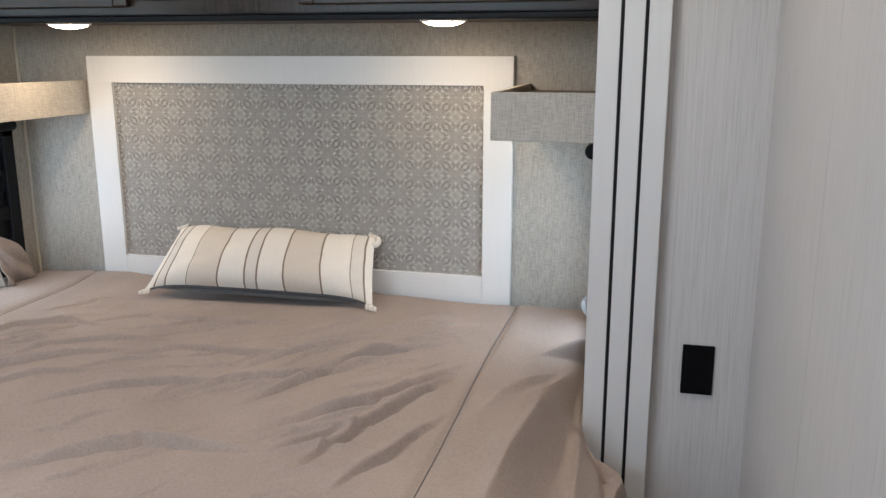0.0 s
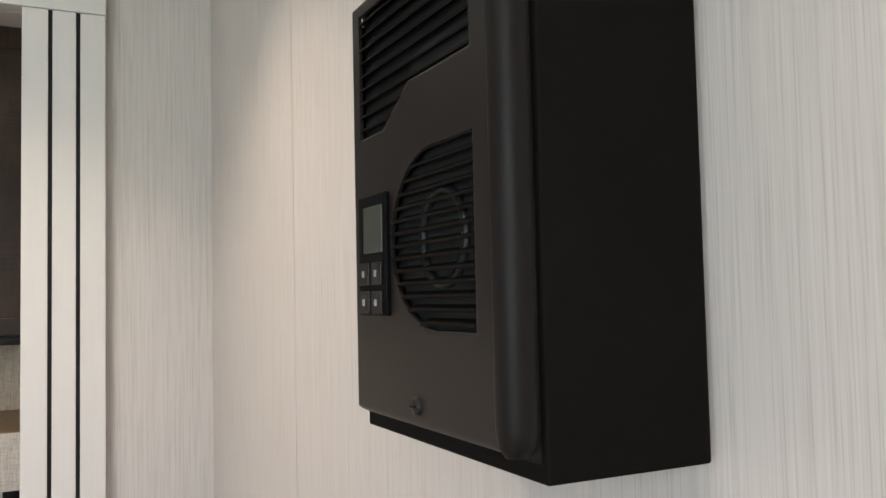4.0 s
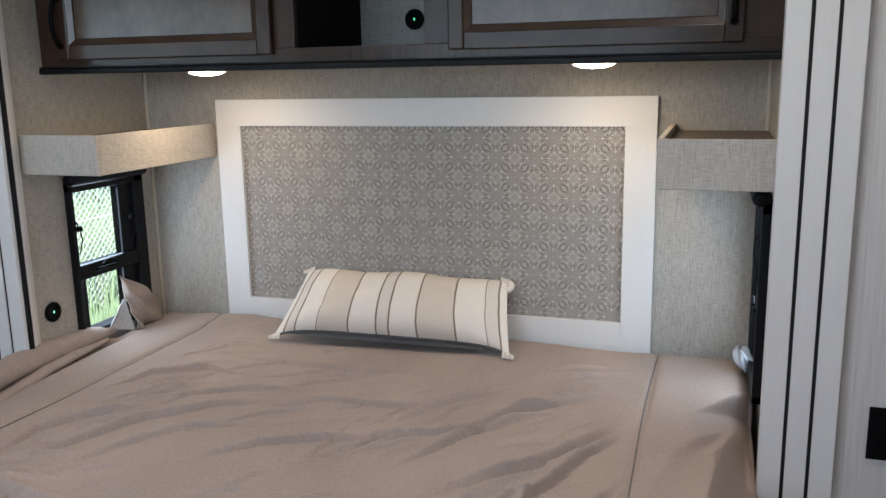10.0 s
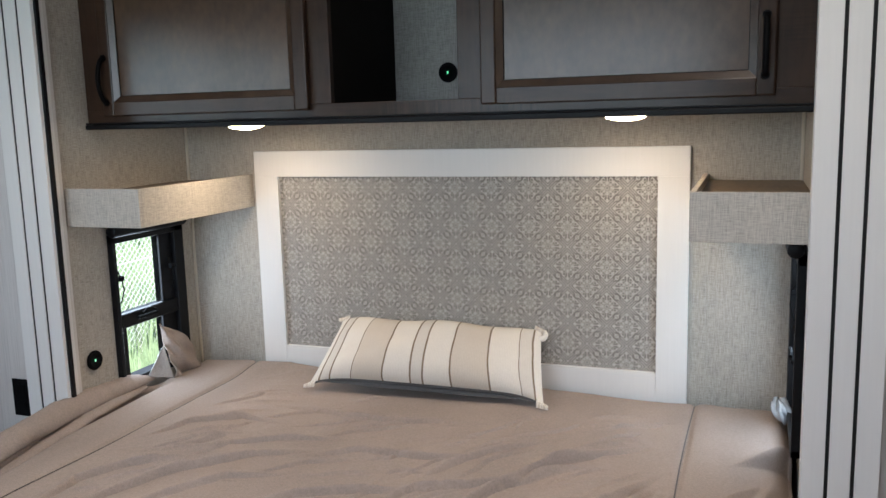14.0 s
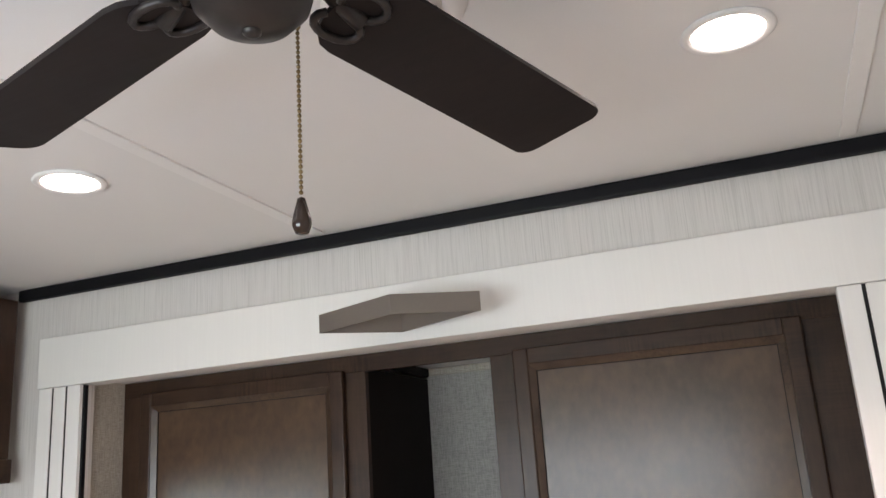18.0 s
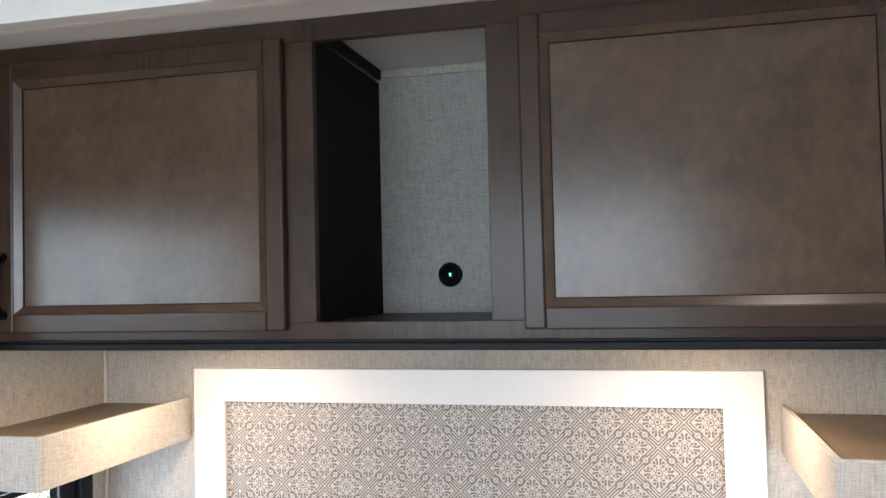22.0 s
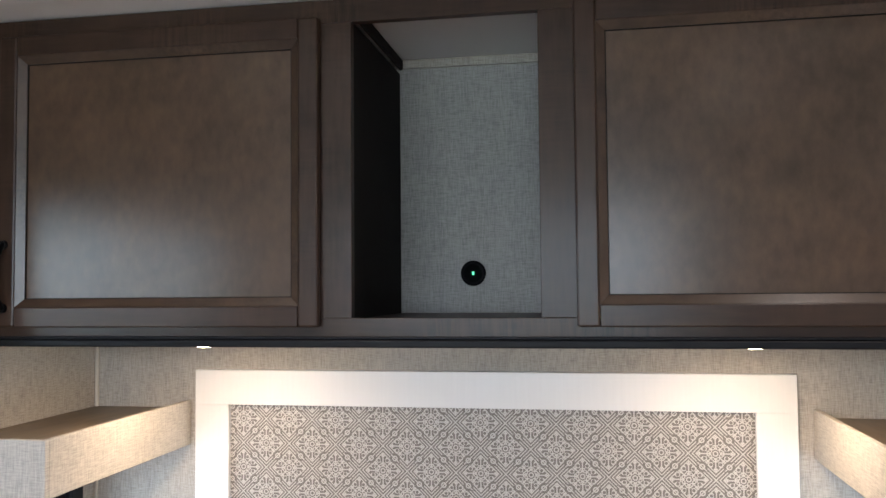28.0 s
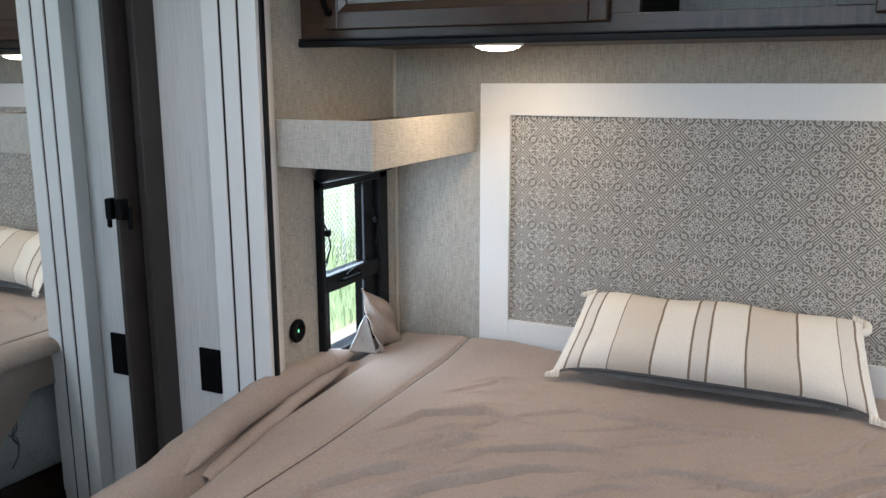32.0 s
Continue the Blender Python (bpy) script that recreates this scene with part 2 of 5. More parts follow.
def cloth(name, colour, relief=0.5, fuzz=0.3, mottle=0.26):
    m, nt, b = nodes_of(name)
    a = noise_tex(nt, coords(nt), 520, 2)
    mid = noise_tex(nt, coords(nt), 170, 4, 0.75)
    big = noise_tex(nt, coords(nt, (1, 0.5, 1)), 4, 3)
    f = math_node(nt, "ADD", math_node(nt, "MULTIPLY", a, 0.3), math_node(nt, "MULTIPLY", mid, 0.4))
    f = math_node(nt, "ADD", f, math_node(nt, "MULTIPLY", big, 0.3))
    link(nt, ramp(nt, f, [(0.39, shade(colour, 1 - mottle)), (0.5, colour), (0.61, shade(colour, 1 + mottle))]), b.inputs["Base Color"])
    b.inputs["Roughness"].default_value = 0.92
    b.inputs["Specular IOR Level"].default_value = 0.15
    b.inputs["Sheen Weight"].default_value, b.inputs["Sheen Roughness"].default_value = fuzz, 0.5
    bump(nt, b, f, relief, 0.0012)
    return m


def striped_ticking(name):
    """Cream cushion cloth with beige bands and brown threads, by the cushion's width."""
    m, nt, b = nodes_of(name)
    tc = nt.nodes.new("ShaderNodeTexCoord")
    uv = nt.nodes.new("ShaderNodeSeparateXYZ")
    link(nt, tc.outputs["UV"], uv.inputs[0])
    cream, sand, brown, pale = (0.80, 0.75, 0.67), (0.67, 0.60, 0.51), (0.24, 0.185, 0.13), (0.71, 0.66, 0.59)
    stops, fill = [(0.0, cream)], {0.038: pale, 0.085: cream, 0.18: sand, 0.322: cream, 0.443: pale, 0.498: cream, 0.618: sand, 0.778: cream, 0.91: pale, 0.967: cream}
    for at, after in fill.items():
        stops += [(at - 0.0035, brown), (at + 0.0035, after)]
    wob = noise_tex(nt, coords(nt), 12, 2)
    u = math_node(nt, "ADD", uv.outputs[0], math_node(nt, "MULTIPLY_ADD", wob, 0.01, -0.005))
    col = ramp(nt, u, stops, "CONSTANT")
    rib = math_node(nt, "SINE", math_node(nt, "MULTIPLY", uv.outputs[0], 900.0))
    weave = noise_tex(nt, coords(nt), 400, 2)
    f = math_node(nt, "MULTIPLY_ADD", rib, 0.12, weave)
    dim = mix(nt, 1.0, col, ramp(nt, f, [(0.3, (0.88, 0.87, 0.86)), (0.7, (1, 1, 1))]), "MULTIPLY")
    link(nt, dim, b.inputs["Base Color"])
    b.inputs["Roughness"].default_value = 0.9
    b.inputs["Specular IOR Level"].default_value = 0.15
    bump(nt, b, f, 0.4, 0.001)
    return m


def glow(name, colour, strength):
    m, nt, b = nodes_of(name)
    b.inputs["Base Color"].default_value = (0.9, 0.9, 0.88, 1)
    b.inputs["Emission Color"].default_value = (*colour, 1)
    b.inputs["Emission Strength"].default_value = strength
    return m


def clear(name, colour=(0.95, 0.98, 0.97), rough=0.0):
    m, nt, b = nodes_of(name)
    b.inputs["Base Color"].default_value = (*colour, 1)
    b.inputs["Transmission Weight"].default_value, b.inputs["Roughness"].default_value = 1.0, rough
    b.inputs["IOR"].default_value = 1.08
    return m


M_PAPER = streaked_paper("streaked_wall_board", (0.66, 0.622, 0.588), (0.525, 0.49, 0.46))
M_LINEN = linen("linen_wall_print", (0.405, 0.370, 0.318), (0.270, 0.247, 0.213))
# Darker copy of the wall linen; the cubby's shade is in its colour.
M_LINEN_SHADED = linen("shaded_linen_print", (0.335, 0.323, 0.303), (0.232, 0.225, 0.212))
# Unseen wall; its dark tone is chosen to dim reflections and bounced light.
M_SOUTH = surface("unseen_dark_wall_board", (0.20, 0.18, 0.16), 0.6, vary=0.06, scale=3, relief=0.05)
M_SHELF = linen("shelf_fabric_laminate", (0.49, 0.455, 0.40), (0.37, 0.343, 0.305), 1.1, 1.0)
M_WHITE = painted_wood("white_painted_wood", (0.735, 0.718, 0.69))
M_CEIL = surface("ceiling_board", (0.72, 0.71, 0.69), 0.6, vary=0.03, scale=2, fine=300, relief=0.05)
M_BATTEN = surface("ceiling_batten_vinyl", (0.76, 0.75, 0.73), 0.45, vary=0.03, relief=0.02)
M_BLACK = surface("black_vinyl_trim", (0.005, 0.005, 0.006), 0.5, vary=0.3, relief=0.05, spec=0.2)
M_GROOVE = surface("black_groove", (0.003, 0.003, 0.003), 0.8, vary=0.2, relief=0.02)
M_WOOD = stained_wood("dark_stained_maple", (0.041, 0.0212, 0.0120), (0.022, 0.0116, 0.0068), rough=0.5, coat=0.26, curl=0.3)
M_PANEL = stained_wood("brown_stained_panel", (0.071, 0.0400, 0.0225), (0.046, 0.0260, 0.0147), (0.7, 0.7, 0.38), 0.5, 0.6)
# Maple stain again, with the recessed frame's shaded tone put into the colour.
M_MAPLE_SHADED = stained_wood("shaded_maple_frame", (0.036, 0.029, 0.025), (0.024, 0.020, 0.017), (1, 1, 0.12), 0.45)
M_WOODH = stained_wood("dark_stained_maple_rail", (0.041, 0.0212, 0.0120), (0.022, 0.0116, 0.0068), (0.12, 1, 1), 0.5, 0.26, 0.9)
M_BEAD = stained_wood("red_brown_bead", (0.056, 0.0325, 0.0195), (0.033, 0.020, 0.0130), (0.3, 1, 0.3), 0.45, 0.6, 0.5)
M_DARKIN = surface("dark_lining_and_shadow_line", (0.0125, 0.0100, 0.0082), 0.75, vary=0.25, scale=4, relief=0.1, spec=0.12)
M_BROWN = stained_wood("brown_shelf_board", (0.17, 0.125, 0.085), (0.11, 0.08, 0.055), (1, 0.12, 1), 0.45)
M_DAMASK = damask("damask_headboard_print", (0.182, 0.163, 0.143), (0.545, 0.512, 0.464))
M_COVER = cloth("taupe_coverlet", (0.340, 0.276, 0.238), 0.45, 0.03, 0.17)
M_SEAM = cloth("taupe_seam_thread", (0.075, 0.06, 0.05), 0.3)
M_LINING = cloth("pale_coverlet_lining", (0.40, 0.385, 0.37), 0.3)
M_TICK = striped_ticking("striped_cushion_cloth")
M_GREY = cloth("charcoal_cushion_back", (0.095, 0.093, 0.092), 0.4)
M_BRONZE = surface("bronzed_metal", (0.15, 0.125, 0.105), 0.5, 0.15, vary=0.08, relief=0.03)
M_HEATER = surface("dark_brown_enamel", (0.0145, 0.0116, 0.0104), 0.40, 0.0, vary=0.12, fine=700, relief=0.03, spec=0.3)
M_NOSE = surface("glossy_brown_enamel", (0.0105, 0.0088, 0.0080), 0.5, 0.0, vary=0.12, fine=700, relief=0.02, spec=0.18)
M_CASE = surface("brown_black_sheet_metal", (0.0072, 0.0062, 0.0055), 0.7, 0.0, vary=0.15, fine=700, relief=0.03, spec=0.06)
M_INSIDE = surface("heater_inside_metal", (0.020, 0.022, 0.023), 0.45, 0.6, vary=0.3, relief=0.05)
M_LCD = surface("grey_display", (0.045, 0.052, 0.040), 0.2, vary=0.05, relief=0)
M_ICON = surface("white_print", (0.28, 0.28, 0.28), 0.5, vary=0.05, relief=0)
M_STEEL = surface("screw_steel", (0.35, 0.34, 0.33), 0.3, 1.0, vary=0.1, relief=0.02)
M_PLASTIC = surface("black_socket_plastic", (0.0035, 0.0035, 0.004), 0.55, vary=0.2, relief=0.02, spec=0.08)
M_FANDARK = surface("oil_rubbed_bronze", (0.025, 0.021, 0.019), 0.4, 0.3, vary=0.2, relief=0.03)
M_BLADE = stained_wood("espresso_fan_blade", (0.014, 0.0105, 0.010), (0.010, 0.008, 0.0075), (0.15, 1, 1), 0.6, 0.01)
M_CHAIN = surface("antique_brass", (0.22, 0.16, 0.08), 0.35, 1.0, vary=0.2, relief=0.02)
M_MIRROR, _nt, _b = nodes_of("mirror_silver")
_b.inputs["Base Color"].default_value, _b.inputs["Metallic"].default_value, _b.inputs["Roughness"].default_value = (0.88, 0.93, 0.94, 1), 1.0, 0.015
M_GLASS = clear("window_glass")
M_WRAP = clear("clear_plastic_film", (0.80, 0.86, 0.87), 0.12)
M_MATTRESS = cloth("quilted_mattress_ticking", (0.42, 0.43, 0.43), 0.5, 0.1)
M_EMBROID = cloth("grey_embroidery", (0.10, 0.11, 0.12), 0.3, 0.1)
M_SPOT = glow("spot_diffuser", (1.0, 0.94, 0.85), 7)
M_PUCK = glow("puck_diffuser", (1.0, 0.77, 0.50), 14.0)
M_LED = glow("green_led", (0.02, 1.0, 0.35), 0.35)
M_FLOOR = stained_wood("vinyl_plank_floor", (0.32, 0.27, 0.22), (0.22, 0.18, 0.15), (1, 0.08, 1), 0.45)
M_GRASS = surface("meadow_ground", (0.12, 0.20, 0.065), 0.95, vary=0.4, scale=1.5, fine=40, relief=0.4)
M_BLADES = surface("tall_grass", (0.27, 0.36, 0.20), 0.8, vary=0.4, scale=3, fine=60, relief=0)
M_SAND = surface("dry_gravel", (0.27, 0.24, 0.20), 0.95, vary=0.25, scale=5, fine=90, relief=0.5)
M_LEAF = surface("hedge_leaf", (0.21, 0.30, 0.21), 0.7, vary=0.5, scale=2, fine=30, relief=0)
M_WIRE = surface("galvanised_wire", (0.75, 0.76, 0.76), 0.5, 0.3, vary=0.15, relief=0)
M_SIDING = surface("trailer_siding", (0.6, 0.6, 0.6), 0.4, vary=0.05, relief=0.05)


# ---------------------------------------------------------------- building helpers
def finish(name, bm, material, smooth=False):
    me = bpy.data.meshes.new(name)
    bm.to_mesh(me)
    bm.free()
    me.materials.append(material)
    if smooth:
        me.polygons.foreach_set("use_smooth", [True] * len(me.polygons))
    return me


def thing(name, place, label, category, group=""):
    ob = new(name)
    ob.empty_display_size = 0.05
    ob.location = place
    return tagged(ob, label, category, group)


def part(name, bm, material, parent=None, label="", smooth=False):
    ob = new(name, finish(name, bm, material, smooth))
    if parent is not None:
        ob.parent = parent
        if parent.data is None:
            ob.matrix_parent_inverse = Matrix.Translation(parent.location).inverted()
    return tagged(ob, label) if label else ob


def setting(name, bm, material, label, category, smooth=False):
    return tagged(part(name, bm, material, None, "", smooth), label, category, "", "structure")


def add_box(bm, x0, x1, y0, y1, z0, z1, bevel=0.0, seg=2):
    lo, hi = (min(x0, x1), min(y0, y1), min(z0, z1)), (max(x0, x1), max(y0, y1), max(z0, z1))
    r = bmesh.ops.create_cube(bm, size=1.0)
    c = [(a + b) / 2 for a, b in zip(lo, hi)]
    s = [b - a for a, b in zip(lo, hi)]
    for v in r["verts"]:
        v.co = Vector([c[i] + v.co[i] * s[i] for i in range(3)])
    if bevel:
        edges = {e for v in r["verts"] for e in v.link_edges}
        bmesh.ops.bevel(bm, geom=list(edges), offset=min(bevel, min(s) * 0.45), segments=seg, profile=0.5, affect="EDGES")
    return bm


def box(x0, x1, y0, y1, z0, z1, bevel=0.002, seg=2):
    return add_box(bmesh.new(), x0, x1, y0, y1, z0, z1, bevel, seg)


def boxes(rows, bevel=0.0):
    bm = bmesh.new()
    for row in rows:
        add_box(bm, *row, bevel)
    return bm


def lathe(profile, place=(0, 0, 0), axis="z", n=32):
    """A turned body: (radius, height) pairs along an axis."""
    bm = bmesh.new()
    rings = []
    for rad, h in profile:
        ring = []
        for i in range(n if rad > 1e-6 else 1):
            a = 2 * math.pi * i / n
            p = (rad * math.cos(a), rad * math.sin(a), h)
            if axis == "y":
                p = (p[0], p[2], p[1])
            elif axis == "x":
                p = (p[2], p[0], p[1])
            ring.append(bm.verts.new(Vector(p) + Vector(place)))
        rings.append(ring)
    for a, b in zip(rings, rings[1:]):
        for i in range(n):
            if len(a) == 1 and len(b) == 1:
                continue
            if len(a) == 1:
                bm.faces.new((a[0], b[i], b[(i + 1) % n]))
            elif len(b) == 1:
                bm.faces.new((a[i], a[(i + 1) % n], b[0]))
            else:
                bm.faces.new((a[i], a[(i + 1) % n], b[(i + 1) % n], b[i]))
    bmesh.ops.recalc_face_normals(bm, faces=bm.faces)
    return bm


def prism(outline, axis, a, b, bevel=0.0):
    """A flat outline pushed along an axis from a to b. Outline pairs are the two other axes in order."""
    bm = bmesh.new()

    def at(p, h):
        if axis == "x":
            return (h, p[0], p[1])
        if axis == "y":
            return (p[0], h, p[1])
        return (p[0], p[1], h)

    lo = [bm.verts.new(at(p, a)) for p in outline]
    hi = [bm.verts.new(at(p, b)) for p in outline]
    n = len(outline)
    bm.faces.new(lo)
    bm.faces.new(hi[::-1])
    for i in range(n):
        bm.faces.new((lo[i], hi[i], hi[(i + 1) % n], lo[(i + 1) % n]))
    bmesh.ops.recalc_face_normals(bm, faces=bm.faces)
    if bevel:
        bmesh.ops.bevel(bm, geom=list(bm.edges), offset=bevel, segments=2, profile=0.5, affect="EDGES")
    return bm


def tube(points, radius, n=8):
    """A round rod along points."""
    bm = bmesh.new()
    pts = [Vector(p) for p in points]
    rings = []
    for i, p in enumerate(pts):
        d = (pts[min(i + 1, len(pts) - 1)] - pts[max(i - 1, 0)]).normalized()
        u = d.cross(Vector((0.3, 0.5, 0.81))).normalized()
        w = d.cross(u)
        rings.append([bm.verts.new(p + radius * (math.cos(2 * math.pi * k / n) * u + math.sin(2 * math.pi * k / n) * w)) for k in range(n)])
    for a, b in zip(rings, rings[1:]):
        for k in range(n):
            bm.faces.new((a[k], a[(k + 1) % n], b[(k + 1) % n], b[k]))
    bm.faces.new(rings[0][::-1])
    bm.faces.new(rings[-1])
    bmesh.ops.recalc_face_normals(bm, faces=bm.faces)
    return bm


def grid(nu, nv, fn):
    """A sheet of nu x nv quads; fn(u, v) gives a place for u, v in 0..1. It carries a UV map."""
    bm = bmesh.new()
    uvl = bm.loops.layers.uv.new("UVMap")
    vs = [[bm.verts.new(fn(i / nu, j / nv)) for j in range(nv + 1)] for i in range(nu + 1)]
    for i in range(nu):
        for j in range(nv):
            f = bm.faces.new((vs[i][j], vs[i + 1][j], vs[i + 1][j + 1], vs[i][j + 1]))
            for lp, (a, b) in zip(f.loops, ((i, j), (i + 1, j), (i + 1, j + 1), (i, j + 1))):
                lp[uvl].uv = (a / nu, b / nv)
    return bm


def step(a, b, x):
    t = max(0.0, min(1.0, (x - a) / (b - a)))
    return t * t * (3 - 2 * t)


# ---------------------------------------------------------------- room shell
WALL_Y, FACE_Y = -0.553, -0.596       # main wall, faces of the white casing
AX, AXW, BACK, A_TOP, TOP = 0.945, 0.936, 0.022, 2.140, 2.420
EAST, WEST, SOUTH = 1.270, -1.80, -3.0
setting("floor", box(WEST - 0.05, EAST + 0.05, SOUTH - 0.05, 0.1, -0.06, 0.0, 0), M_FLOOR, "grey-brown vinyl plank floor of the bedroom", "floor")
ceiling_bm = boxes([(WEST - 0.05, EAST + 0.05, SOUTH - 0.05, -0.54, TOP, TOP + 0.05)])
setting("ceiling", ceiling_bm, M_CEIL, "white ceiling board of the bedroom", "ceiling")
for i, bx in enumerate((-0.188, 1.000)):
    setting("ceiling_trim" if i == 0 else "ceiling_trim.001", box(bx - 0.016, bx + 0.016, SOUTH, -0.60, TOP - 0.005, TOP + 0.001, 0.002), M_BATTEN, "narrow white batten over a ceiling joint", "trim")
IN_L, IN_R, OP_TOP = -0.918, 0.929, 2.123
setting("wall_north", boxes([(WEST, IN_L - 0.004, WALL_Y, -0.54, 0, TOP), (IN_R + 0.004, EAST, WALL_Y, -0.54, 0, TOP), (IN_L - 0.004, IN_R + 0.004, WALL_Y, -0.54, OP_TOP + 0.004, TOP)]), M_PAPER, "pale wall board with fine upright streaks", "wall")
setting("wall_east", boxes([(EAST, EAST + 0.05, -1.130, WALL_Y, 0, TOP), (EAST, EAST + 0.05, SOUTH, -1.132, 0, TOP), (EAST + 0.002, EAST + 0.05, -1.132, -1.130, 0, TOP)]), M_PAPER, "pale streaked wall board with a fine upright joint", "wall")
setting("wall_west", box(WEST - 0.05, WEST, SOUTH, -0.54, 0, TOP, 0), M_PAPER, "pale streaked wall behind the wardrobe", "wall")
WX0, WX1, WZ0, WZ1 = -0.95, 0.65, 1.32, 2.02
setting("wall_south", boxes([(WEST, WX0, SOUTH - 0.05, SOUTH, 0, TOP), (WX1, EAST, SOUTH - 0.05, SOUTH, 0, TOP), (WX0, WX1, SOUTH - 0.05, SOUTH, 0, WZ0), (WX0, WX1, SOUTH - 0.05, SOUTH, WZ1, TOP)]), M_SOUTH, "unseen grey-brown wall, kept dark to dim reflections, with a daylight window", "wall")
# slide-out recess
ANY0, ANY1, ANZ0, ANZ1 = -0.380, -0.055, 0.745, 1.205      # side windows


def recess_side(name, x0, x1):
    return setting(name, boxes([(x0, x1, -0.54, ANY0, 0, A_TOP), (x0, x1, ANY1, BACK + 0.04, 0, A_TOP), (x0, x1, ANY0, ANY1, 0, ANZ0), (x0, x1, ANY0, ANY1, ANZ1, A_TOP)]), M_LINEN, "linen-print side wall of the bed recess", "wall")


recess_side("wall_recess_west", -AX - 0.045, -AXW)
recess_side("wall_recess_east", AX, AX + 0.045)
setting("wall_recess_back", box(-AXW, AX, BACK, BACK + 0.04, 0, A_TOP, 0), M_LINEN, "grey linen-print wall behind the headboard", "wall")
setting("ceiling_recess", box(-AX - 0.045, AX + 0.045, -0.54, BACK + 0.04, A_TOP, A_TOP + 0.04, 0), M_CEIL, "white ceiling of the bed recess", "ceiling")
for i, sx in enumerate((-1, 1)):
    ax = AXW if sx < 0 else AX
    setting("corner_trim" if i == 0 else "corner_trim.001", box(sx * ax, sx * (ax - 0.009), BACK - 0.009, BACK, 0.5, 1.515, 0.003), surface("cream_corner_bead_%d" % i, (0.55, 0.49, 0.40), 0.5, vary=0.05), "cream corner bead in the bed recess", "trim")
setting("recess_top_trim", box(-AXW + 0.01, AX - 0.01, BACK - 0.008, BACK - 0.0005, 2.118, 2.139, 0.002), M_LINEN, "narrow bead under the recess ceiling", "trim")
# black cove strip
setting("cove_trim", boxes([(-1.185, EAST - 0.002, WALL_Y - 0.022, WALL_Y - 0.001, 2.385, TOP - 0.001), (EAST - 0.022, EAST - 0.001, SOUTH, WALL_Y - 0.022, 2.385, TOP - 0.001)], 0.005), M_BLACK, "black vinyl cove strip along the ceiling", "trim")
# rubber seals at the recess mouth
setting("seal_trim", boxes([(IN_L - 0.004, IN_L + 0.006, -0.585, -0.571, 0.3, OP_TOP)], 0.002), M_BLACK, "black rubber seal beside the white casing", "trim")


def casing(name, x0, x1):
    """Fluted white upright: three boards with black grooves between them."""
    t = tagged(thing(name, (x0, FACE_Y, 0), "white fluted casing board with two black grooves", "casing"), kind="structure")
    w = (x1 - x0) / 3
    part("backing", box(x0 + 0.002, x1 - 0.002, FACE_Y + 0.0028, WALL_Y, 0, OP_TOP, 0), M_GROOVE, t, "black groove backing")
    for k in range(3):
        part("board", box(x0 + k * w + (0.0036 if k else 0), x0 + (k + 1) * w - (0.0036 if k < 2 else 0), FACE_Y, WALL_Y - 0.001, 0, OP_TOP, 0.0015), M_WHITE, t)
    return t


casing("casing_west", -1.061, IN_L)
casing("casing_east", IN_R, 1.069)
hd = tagged(thing("header_board", (0, FACE_Y, OP_TOP), "wide white painted board across the recess top", "casing"), kind="structure")
part("board", box(-1.067, 1.070, FACE_Y - 0.002, WALL_Y - 0.001, OP_TOP + 0.001, 2.261, 0.002), M_WHITE, hd)
part("soffit", box(IN_L, IN_R, WALL_Y, -0.535, OP_TOP + 0.0015, OP_TOP + 0.010, 0.001), M_WHITE, hd)

# ---------------------------------------------------------------- window behind the walker
w_s = tagged(thing("window_3", (-0.2, SOUTH, WZ0), "black-framed daylight window in the plain wall", "window"), kind="structure")
part("window_frame", boxes([(WX0, WX1, SOUTH - 0.04, SOUTH + 0.005, WZ0, WZ0 + 0.03), (WX0, WX1, SOUTH - 0.04, SOUTH + 0.005, WZ1 - 0.03, WZ1), (WX0, WX0 + 0.03, SOUTH - 0.04, SOUTH + 0.005, WZ0 + 0.03, WZ1 - 0.03), (WX1 - 0.03, WX1, SOUTH - 0.04, SOUTH + 0.005, WZ0 + 0.03, WZ1 - 0.03)]), M_BLACK, w_s)
pane = part("pane", box(WX0 + 0.03, WX1 - 0.03, SOUTH - 0.03, SOUTH - 0.026, WZ0 + 0.03, WZ1 - 0.03, 0), M_GLASS, w_s)
pane.visible_shadow = False


